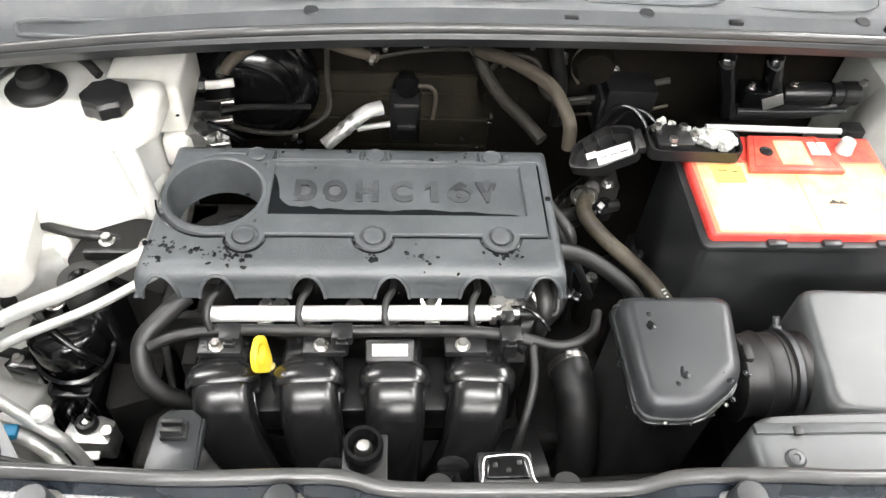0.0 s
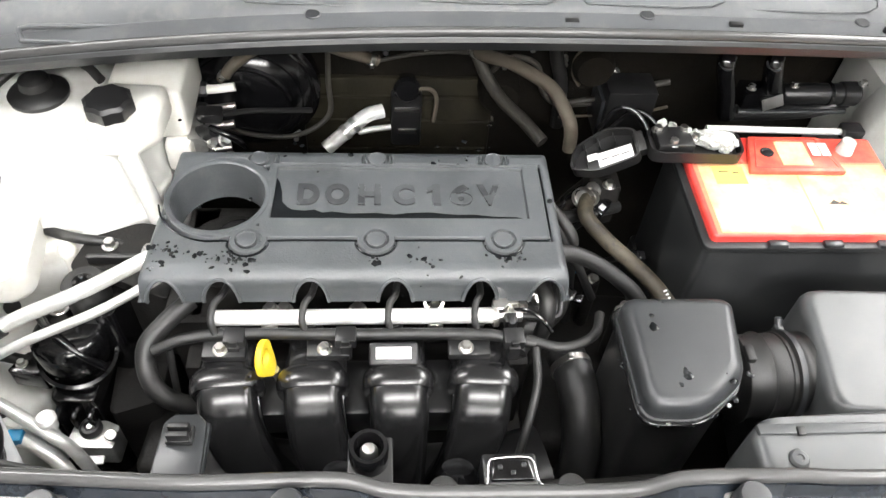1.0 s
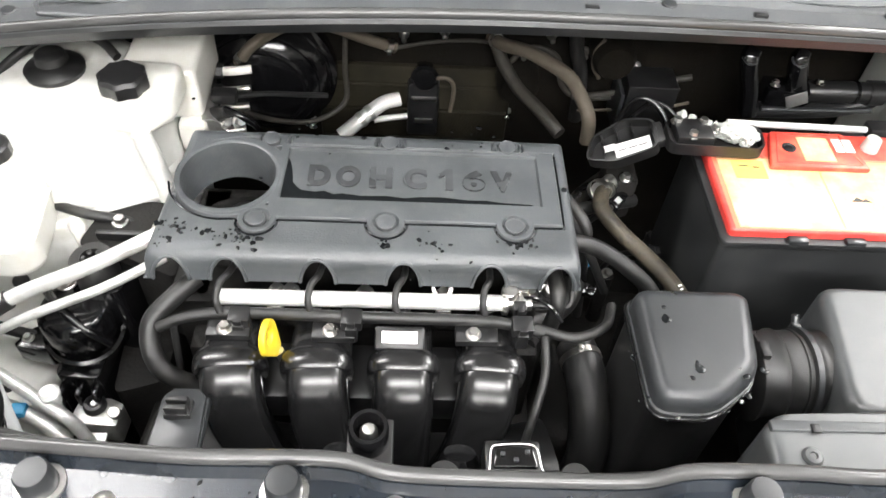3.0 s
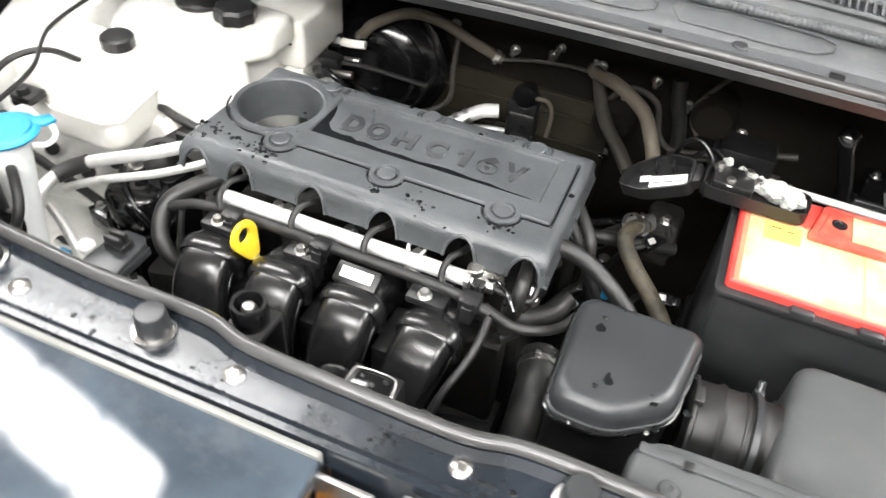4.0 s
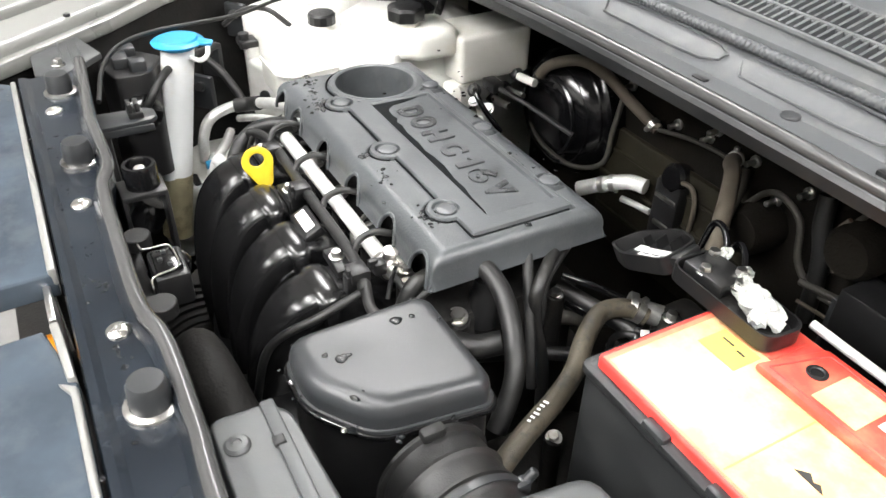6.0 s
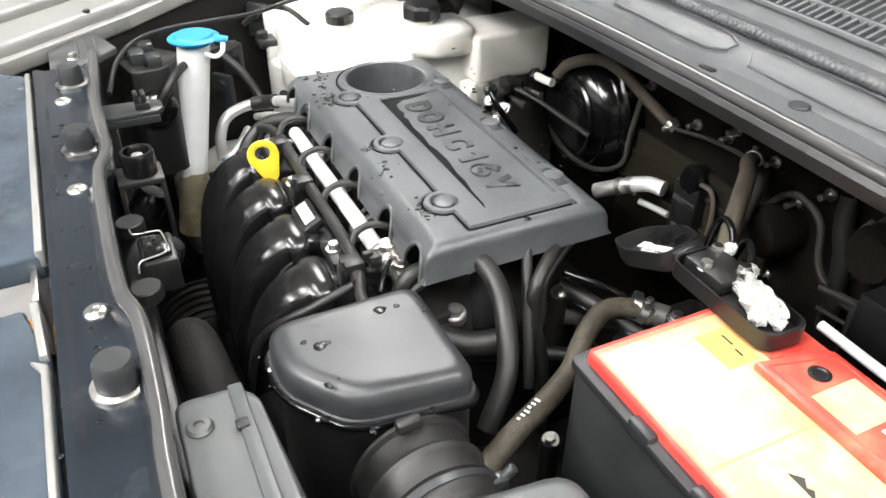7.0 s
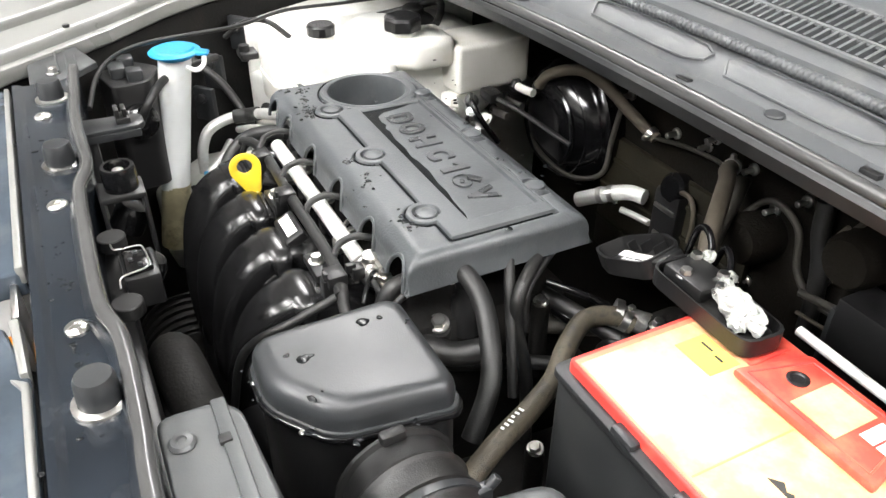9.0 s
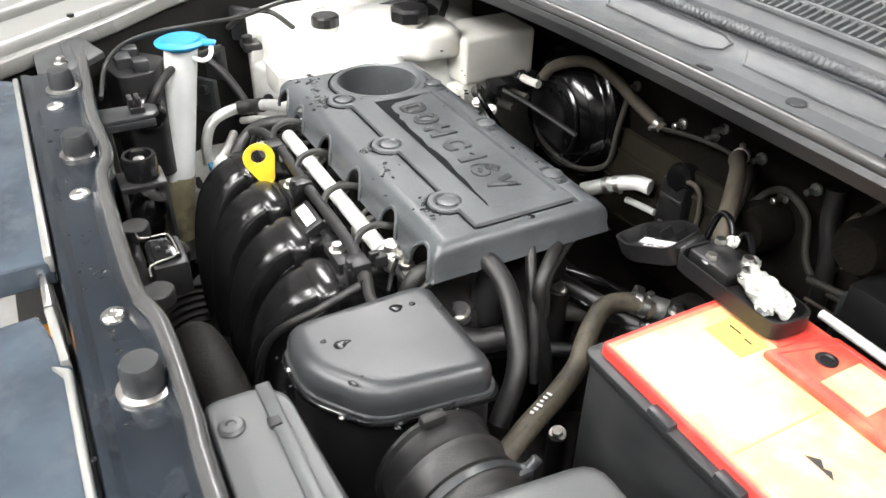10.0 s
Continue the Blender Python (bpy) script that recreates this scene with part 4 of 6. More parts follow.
def wiring_loom():
    t = thing("wiring_loom", (0, -0.09, 0.84), "black wrapped injector wiring loom with clips", "wiring")
    part("main", tube([(-0.232, -0.1, 0.835), (-0.2, -0.092, 0.845), (-0.15, -0.088, 0.848), (-0.03, -0.093, 0.853), (0.06, -0.093, 0.853), (0.125, -0.095, 0.852), (0.17, -0.105, 0.85)], 0.0062, 12), RUBBER, t)
    for x in (-0.163, -0.069, 0.021, 0.113):
        part("branch", tube([(x - 0.004, -0.091, 0.852), (x - 0.008, -0.082, 0.864), (x - 0.006, -0.066, 0.87), (x, -0.052, 0.868), (x + 0.002, -0.03, 0.858)], 0.0038, 10), RUBBER, t)
    for x, y, z in ((-0.147, -0.096, 0.85), (-0.031, -0.1, 0.856), (0.146, -0.104, 0.857)):
        c = part("clip", join(box(x - 0.011, x + 0.011, y - 0.008, y + 0.012, z - 0.008, z + 0.006, 0.002), box(x - 0.006, x + 0.006, y - 0.012, y + 0.002, z - 0.022, z, 0.001)), PLASTIC, t)
        part("catch", box(x - 0.004, x + 0.004, y - 0.01, y - 0.006, z - 0.004, z + 0.007, 0.0005), PLASTIC, c)
    part("tail", tube([(0.16, -0.1, 0.852), (0.2, -0.11, 0.85), (0.235, -0.095, 0.85), (0.25, -0.06, 0.84)], 0.0055, 10), RUBBER, t)
    part("drop", tube([(0.17, -0.11, 0.85), (0.168, -0.15, 0.835), (0.15, -0.2, 0.8), (0.14, -0.22, 0.72)], 0.0045, 10), RUBBER, t)
    part("left_drop", tube([(-0.215, -0.1, 0.838), (-0.214, -0.115, 0.8), (-0.21, -0.14, 0.74), (-0.2, -0.17, 0.7), (-0.185, -0.21, 0.68)], 0.004, 10), RUBBER, t)


wiring_loom()


def hose(name, pts, r, mat, label, seg=16, ribs=0, clamps=()):
    """A hose; clamps: fractions of its length that carry a band clamp."""
    if not clamps:
        return solo(name, tube(pts, r, seg, 10, ribs), mat, label, "hose")
    t = thing(name, pts[0], label, "hose")
    part("hose_body", tube(pts, r, seg, 10, ribs), mat, t)
    path = soften(pts, 10)
    for f in clamps:
        i = min(len(path) - 2, max(1, round(f * (len(path) - 1))))
        d = (path[i + 1] - path[i - 1]).normalized()
        c = part("clamp", lathe([(r + 0.0002, -0.004), (r + 0.0014, -0.004), (r + 0.0014, 0.004), (r + 0.0002, 0.004)], path[i], d, 20), STEEL, t, "steel band clamp")
        e = d.cross(Vector((1, 0, 0.2))).normalized()
        part("clamp_ear", box(*[q for k in range(3) for q in ((path[i] + e * (r + 0.004))[k] - 0.003, (path[i] + e * (r + 0.004))[k] + 0.003)], 0.001), STEEL, c)
    return t


hose("breather_hose", [(-0.2, -0.045, 0.85), (-0.222, -0.07, 0.845), (-0.241, -0.093, 0.832), (-0.238, -0.118, 0.81), (-0.222, -0.13, 0.79), (-0.196, -0.13, 0.77)], 0.0105, RUBBER, "thick black rubber breather hose")
hose("cam_hose", [(0.186, -0.03, 0.86), (0.188, -0.058, 0.856), (0.187, -0.07, 0.835), (0.18, -0.075, 0.8)], 0.009, RUBBER, "black rubber hose under the cover")
hose("brake_vacuum_hose", [(-0.228, 0.37, 0.827), (-0.2, 0.372, 0.86), (-0.15, 0.39, 0.882), (-0.1, 0.4, 0.876), (-0.05, 0.412, 0.85), (-0.002, 0.424, 0.827)], 0.0085, OLD_RUBBER, "dusty brown vacuum hose", clamps=(0.03, 0.97))
hose("vacuum_pipe", [(-0.005, 0.421, 0.828), (0.05, 0.426, 0.838), (0.11, 0.42, 0.848), (0.155, 0.405, 0.855)], 0.003, DUSTY_HOSE, "thin dark vacuum pipe")
hose("heater_hose", [(0.14, 0.425, 0.852), (0.158, 0.392, 0.862), (0.19, 0.358, 0.874), (0.235, 0.303, 0.879), (0.254, 0.278, 0.864), (0.268, 0.262, 0.838), (0.272, 0.258, 0.8)], 0.0098, OLD_RUBBER, "dusty brown heater hose", clamps=(0.06,))
hose("lower_heater_hose", [(0.15, 0.435, 0.835), (0.163, 0.41, 0.815), (0.185, 0.37, 0.8), (0.215, 0.325, 0.795), (0.24, 0.29, 0.785)], 0.01, DUSTY_HOSE, "dusty black heater hose")
hose("radiator_hose", [(0.288, 0.158, 0.806), (0.275, 0.142, 0.813), (0.27, 0.112, 0.815), (0.29, 0.077, 0.81), (0.317, 0.045, 0.804), (0.34, 0.005, 0.804), (0.358, -0.04, 0.798), (0.375, -0.085, 0.78)], 0.0102, DUSTY_BROWN, "dusty brown coolant hose with worn print", clamps=(0.05,))
hose("coolant_hose", [(0.18, 0.0, 0.866), (0.212, 0.008, 0.866), (0.245, 0.008, 0.855), (0.283, -0.004, 0.834), (0.31, -0.02, 0.812), (0.325, -0.045, 0.775)], 0.0098, RUBBER, "black rubber coolant hose", clamps=(0.12,))
hose("lower_duct", [(0.225, -0.06, 0.76), (0.232, -0.1, 0.76), (0.235, -0.14, 0.745), (0.235, -0.17, 0.7), (0.23, -0.17, 0.6)], 0.0235, RUBBER, "fat black rubber lower hose", clamps=(0.12,))
hose("aircon_hose", [(-0.085, 0.365, 0.7), (-0.05, 0.385, 0.722), (-0.02, 0.405, 0.736), (0.005, 0.415, 0.738)], 0.0115, SILVER_HOSE, "silver sleeved air conditioning hose", clamps=(0.3, 0.42))
hose("aircon_pipe", [(-0.255, 0.03, 0.838), (-0.3, 0.01, 0.824), (-0.346, -0.006, 0.808), (-0.41, -0.026, 0.789), (-0.445, -0.044, 0.776), (-0.458, -0.075, 0.77), (-0.455, -0.108, 0.758), (-0.449, -0.124, 0.73), (-0.445, -0.128, 0.69)], 0.0088, ALU, "bright aluminium air conditioning pipe")
hose("aircon_pipe", [(-0.25, 0.008, 0.82), (-0.32, -0.02, 0.795), (-0.4, -0.045, 0.772), (-0.45, -0.062, 0.752)], 0.0058, ALU, "thinner bright aluminium air conditioning pipe")


def brake_booster():
    t = thing("brake_booster", (-0.2, 0.44, 0.7), "black round brake servo on the firewall", "brake servo")
    part("drum", lathe([(0.105, 0), (0.108, 0.01), (0.108, 0.03), (0.1, 0.036), (0.096, 0.05), (0.06, 0.075), (0.03, 0.08), (0, 0.08)], (-0.2, 0.45, 0.775), (0, -1, 0), 40), GLOSSY, t)
    for r, h in ((0.1, 0.042), (0.088, 0.058), (0.07, 0.073)):
        part("rib", lathe([(r - 0.003, h - 0.004), (r, h - 0.001), (r - 0.003, h + 0.002), (r - 0.008, h + 0.001)], (-0.2, 0.45, 0.775), (0, -1, 0), 40), GLOSSY, t)


brake_booster()


def fuse_box():
    t = thing("terminal_fuse_holder", (0.38, 0.15, 0.89), "open black fuse holder on the battery terminal", "fuse holder")

    part("base", tray(blunt([(0.331, 0.122), (0.447, 0.119), (0.45, 0.162), (0.333, 0.17)], 0.014), 0.903, 0.919), PLASTIC, t)
    part("mat", prism(blunt([(0.336, 0.128), (0.44, 0.125), (0.443, 0.158), (0.338, 0.165)], 0.01), 0.906, 0.911, 0.001), DARK, t)
    part("fuse", move(box(-0.05, -0.005, -0.018, 0.018, 0.004, 0.017, 0.002), Matrix.Translation((0.391, 0.147, 0.907))), PLASTIC, t)
    for x, y in ((0.346, 0.16), (0.36, 0.136), (0.378, 0.16), (0.39, 0.147)):
        part("nut", bolt_mesh(0.0055, (x, y, 0.921)), STEEL, t)
    bm = bmesh.new()
    bmesh.ops.create_icosphere(bm, subdivisions=4, radius=1)
    for v in bm.verts:
        k = 1 + 0.35 * noise.noise(v.co * 2.3) + 0.15 * noise.noise(v.co * 6)
        v.co = Vector((v.co.x * 0.025 * k, v.co.y * 0.012 * k, v.co.z * 0.011 * k))
    for k, (x, y, r) in enumerate(((0.382, 0.158, 0.007), (0.392, 0.15, 0.009), (0.425, 0.132, 0.008), (0.437, 0.14, 0.006))):
        crust = bmesh.new()
        bmesh.ops.create_icosphere(crust, subdivisions=3, radius=r)
        for v in crust.verts:
            v.co *= 1 + 0.5 * noise.noise(v.co * 260 + Vector((k * 7, 0, 0)))
        part("crust", move(crust, Matrix.Translation((x, y, 0.92))), CORROSION, t, "white corrosion crust")
    part("clamp", move(bm, Matrix.Translation((0.413, 0.143, 0.922)) @ Matrix.Rotation(radians(-8), 4, "Z")), CORROSION, t, "terminal clamp crusted with white corrosion")
    tilted = lambda bm: move(bm, Matrix.Translation((0.29, 0.15, 0.892)) @ Matrix.Rotation(radians(-25), 4, "Y") @ Matrix.Rotation(radians(13), 4, "X") @ Matrix.Translation((-0.29, -0.15, -0.892)))
    c = thing("fuse_holder_cover", (0.285, 0.155, 0.87), "open black fuse holder lid with white label", "lid")
    part("lid", tilted(tray(blunt([(0.237, 0.138), (0.27, 0.124), (0.325, 0.128), (0.329, 0.168), (0.295, 0.182), (0.25, 0.168)], 0.01), 0.884, 0.902)), PLASTIC, c)
    part("hinge", tilted(box(0.322, 0.335, 0.135, 0.165, 0.885, 0.9, 0.003)), PLASTIC, c)
    for x in (0.262, 0.28, 0.3):
        part("rib", tilted(box(x - 0.001, x + 0.001, 0.16, 0.174, 0.886, 0.898, 0)), PLASTIC, c)
    part("label", tilted(box(0.274, 0.318, 0.133, 0.153, 0.8925, 0.8935, 0)), PAPER, c, "white printed label")
    part("label_bed", tilted(box(0.26, 0.32, 0.131, 0.157, 0.886, 0.8925, 0.001)), PLASTIC, c)
    part("label_strip", tilted(box(0.262, 0.275, 0.146, 0.155, 0.8925, 0.8935, 0)), PAPER, c)
    for x in (0.278, 0.291, 0.303):
        part("print_bar", tilted(box(x, x + 0.01, 0.142, 0.1435, 0.8936, 0.8939, 0)), GREY_PLASTIC, c, smooth=0)


fuse_box()


# ---- mount and pipes beside the engine ----
def engine_mount():
    t = thing("engine_mount", (-0.36, -0.03, 0.5), "shiny black engine mount with bush and bolts", "engine mount")
    part("drum", lathe([(0.036, -0.05), (0.04, -0.02), (0.043, -0.008), (0.043, 0.022), (0.038, 0.03), (0.03, 0.034), (0, 0.035)], (-0.366, -0.018, 0.725), seg=40), GLOSSY, t)
    part("strap", lathe([(0.042, 0), (0.0465, 0.001), (0.0465, 0.006), (0.042, 0.007)], (-0.366, -0.02, 0.705), (0.15, -0.2, 1), seg=40), GLOSSY, t, "steel strap round the drum")
    part("collar", tube([(-0.398, -0.004, 0.764), (-0.375, -0.03, 0.766), (-0.345, -0.048, 0.75), (-0.322, -0.05, 0.725)], 0.0055, 10), GLOSSY, t)
    part("column", prism(blunt([(-0.392, -0.075), (-0.338, -0.078), (-0.335, 0.01), (-0.39, 0.01)], 0.012), 0.5, 0.69, 0.008, 3), GLOSSY, t)
    for x in (-0.385, -0.365, -0.345):
        part("column_rib", box(x - 0.004, x + 0.004, -0.092, -0.07, 0.52, 0.675, 0.003), GLOSSY, t)
    b = part("bush", lathe([(0.0255, -0.08), (0.0255, 0), (0.023, 0.003), (0.0125, 0.003), (0.011, -0.008), (0, -0.008)], (-0.34, 0.014, 0.805), seg=32), RUBBER, t, "round rubber bush")
    for k in range(6):
        a = k * math.pi / 3
        part("bush_lobe", disc(0.0035, 0.011, (-0.34 + 0.0105 * math.cos(a), 0.014 + 0.0105 * math.sin(a), 0.796), seg=10), RUBBER, b)
    part("bush_socket", prism(blunt([(-0.375, 0.0), (-0.31, -0.015), (-0.3, 0.045), (-0.36, 0.05)], 0.012), 0.62, 0.775, 0.006), GLOSSY, t)
    part("bolt", join(bolt_mesh(0.0085, (-0.373, 0.0, 0.776)), disc(0.0055, 0.015, (-0.373, 0.0, 0.776))), STEEL, t)
    part("ear", prism(blunt([(-0.448, -0.04), (-0.4, -0.05), (-0.39, -0.01), (-0.43, -0.012)], 0.006), 0.672, 0.702, 0.004), GLOSSY, t)
    part("ear_bolt", bolt_mesh(0.005, (-0.432, -0.03, 0.702)), STEEL, t)
    part("side_plate", prism(blunt([(-0.33, -0.08), (-0.27, -0.06), (-0.27, 0.06), (-0.34, 0.07)], 0.015), 0.5, 0.66, 0.006), DARK, t)


engine_mount()


def compressor_bracket():
    t = thing("alloy_bracket", (-0.34, -0.12, 0.6), "bare alloy bracket with bolts beside the engine mount", "bracket")
    part("plate", prism(blunt([(-0.376, -0.115), (-0.318, -0.118), (-0.316, -0.088), (-0.335, -0.08), (-0.37, -0.085)], 0.004), 0.61, 0.65, 0.003), ALLOY, t)
    part("boss", lathe([(0.0135, 0), (0.0135, 0.006), (0.011, 0.009), (0.007, 0.009), (0.006, 0.005), (0, 0.005)], (-0.349, -0.092, 0.65)), PLASTIC, t)
    part("boss_bolt", hexagon(0.005, 0.004, (-0.349, -0.092, 0.655)), STEEL, t)
    part("lug", disc(0.007, 0.03, (-0.322, -0.1, 0.645), (0.2, -0.4, 1)), ALLOY, t)
    part("tab", prism([(-0.358, -0.136), (-0.326, -0.136), (-0.326, -0.125), (-0.358, -0.125)], 0.643, 0.648, 0.002), BRIGHT, t)
    part("pipe", tube([(-0.47, -0.075, 0.722), (-0.424, -0.099, 0.72), (-0.376, -0.127, 0.718), (-0.35, -0.138, 0.7), (-0.34, -0.142, 0.66), (-0.34, -0.14, 0.6)], 0.0075, 12), ALU, t)
    part("port_cap", lathe([(0.009, -0.01), (0.009, 0), (0.011, 0.002), (0.0115, 0.008), (0.008, 0.0125), (0, 0.0135)], (-0.37, -0.12, 0.722)), PAPER, t, "whitish service port cap")
    part("blue_clip", box(-0.419, -0.402, -0.134, -0.119, 0.692, 0.706, 0.002), BLUE, t, "blue plastic clip")
    part("lower_pipe", tube([(-0.44, -0.115, 0.696), (-0.395, -0.13, 0.69), (-0.37, -0.142, 0.672), (-0.358, -0.152, 0.65), (-0.355, -0.155, 0.58)], 0.009, 12), ALU, t)
    part("casting", prism([(-0.3, -0.13), (-0.24, -0.14), (-0.23, -0.06), (-0.29, -0.04)], 0.5, 0.62, 0.01, 3), DARK, t)


compressor_bracket()


def front_brackets():
    t = thing("loom_bracket", (-0.16, -0.27, 0.9), "grey steel loom bracket with black clip", "bracket")
    part("bar", prism([(-0.182, -0.288), (-0.14, -0.288), (-0.142, -0.23), (-0.15, -0.222), (-0.17, -0.222), (-0.178, -0.23)], 0.918, 0.924, 0.002), GREY_PLASTIC, t)
    part("side_flange", box(-0.143, -0.14, -0.288, -0.228, 0.91, 0.919, 0.001), GREY_PLASTIC, t)
    part("post", box(-0.18, -0.148, -0.29, -0.276, 0.78, 0.917, 0.004), PLASTIC, t)
    c = part("clip", box(-0.172, -0.15, -0.252, -0.236, 0.924, 0.931, 0.001), PLASTIC, t)
    for y in (-0.249, -0.241):
        part("prong", box(-0.17, -0.152, y - 0.0025, y + 0.0025, 0.93, 0.941, 0.001), PLASTIC, c)
    r = thing("radiator_mount", (-0.003, -0.268, 0.88), "black bracket with round radiator rubber mount", "bracket")
    part("bracket", join(box(-0.021, 0.017, -0.29, -0.246, 0.915, 0.922, 0.002), box(-0.021, 0.017, -0.25, -0.246, 0.84, 0.917, 0.001), box(-0.021, 0.017, -0.29, -0.286, 0.84, 0.917, 0.001)), PLASTIC, r)
    part("ring", lathe([(0.0165, 0), (0.0165, 0.02), (0.0155, 0.024), (0.0125, 0.024), (0.0115, 0.012), (0.0115, 0.004)], (-0.003, -0.266, 0.922), seg=32), GLOSSY, r)
    part("pin", lathe([(0.0075, 0), (0.0075, 0.015), (0.005, 0.02), (0, 0.021)], (-0.003, -0.266, 0.922), seg=20), STEEL, r, "bright metal pin")
    h = thing("latch_switch", (0.115, -0.268, 0.87), "black switch block with bent steel wire", "switch")
    part("body", box(0.094, 0.142, -0.286, -0.256, 0.875, 0.908, 0.003), PLASTIC, h)
    part("top", prism([(0.1, -0.283), (0.138, -0.283), (0.134, -0.26), (0.104, -0.26)], 0.907, 0.913, 0.002), GLOSSY, h)
    part("wire", tube([(0.086, -0.29, 0.913), (0.096, -0.287, 0.913), (0.099, -0.268, 0.914), (0.106, -0.264, 0.914), (0.13, -0.263, 0.914), (0.138, -0.268, 0.914), (0.142, -0.287, 0.913), (0.158, -0.29, 0.913)], 0.0008, 8, 4), STEEL, h)
    for x, y in ((0.108, -0.272), (0.119, -0.277), (0.129, -0.27)):
        part("tooth", box(x - 0.0015, x + 0.0025, y - 0.002, y + 0.002, 0.908, 0.9155, 0.0008), GREY_PLASTIC, h)
    for x in (0.06, 0.17):
        part("lug", disc(0.013, 0.012, (x, -0.288, 0.895)), RUBBER, h)


front_brackets()


def fan_shroud():
    t = thing("fan_shroud", (0.1, -0.29, 0.4), "black plastic radiator fan shroud", "fan shroud")
    part("frame", box(-0.3, 0.45, -0.312, -0.285, 0.4, 0.86, 0.006), PLASTIC, t)
    for x in (-0.03, 0.075):
        part("cap", lathe([(0.018, 0), (0.018, 0.02), (0.014, 0.028), (0, 0.03)], (x, -0.272, 0.86), (0, 0.6, 1)), GLOSSY, t)
    part("motor", lathe([(0.055, 0), (0.055, 0.03), (0.045, 0.04), (0, 0.042)], (0.05, -0.285, 0.66), (0, 1, 0)), PLASTIC, t)
    hose("radiator_top_hose", [(-0.02, -0.255, 0.58), (0.04, -0.262, 0.7), (0.1, -0.262, 0.78), (0.16, -0.258, 0.795), (0.22, -0.25, 0.775), (0.29, -0.235, 0.75), (0.33, -0.21, 0.7)], 0.024, DARK, "fat black radiator top hose")


fan_shroud()


def hood_latch():
    t = thing("hood_latch", (0.15, -0.39, 0.8), "steel bonnet latch with orange lever", "latch")
    part("plate", box(0.118, 0.168, -0.372, -0.366, 0.86, 0.918, 0.002), STEEL, t)
    part("lever", prism([(0.104, -0.392), (0.13, -0.394), (0.131, -0.372), (0.106, -0.37)], 0.843, 0.858, 0.003), ORANGE, t, "orange release lever")
    part("lever_tip", prism([(0.116, -0.397), (0.134, -0.399), (0.133, -0.395), (0.117, -0.393)], 0.84, 0.855, 0.001), PAPER, t)
    for y, m in ((-0.43, STEEL), (-0.445, PLASTIC), (-0.46, ALLOY)):
        part("bar", box(0.05, 0.27, y - 0.005, y + 0.003, 0.82, 0.85, 0.002), m, t)
    part("backing", box(0.04, 0.3, -0.7, -0.36, 0.74, 0.78, 0.003), DARK, t)
    part("bumper_top", prism([(0.03, -0.62), (0.3, -0.62), (0.3, -0.5), (0.03, -0.48)], 0.8, 0.84, 0.01), FENDER, t)


hood_latch()

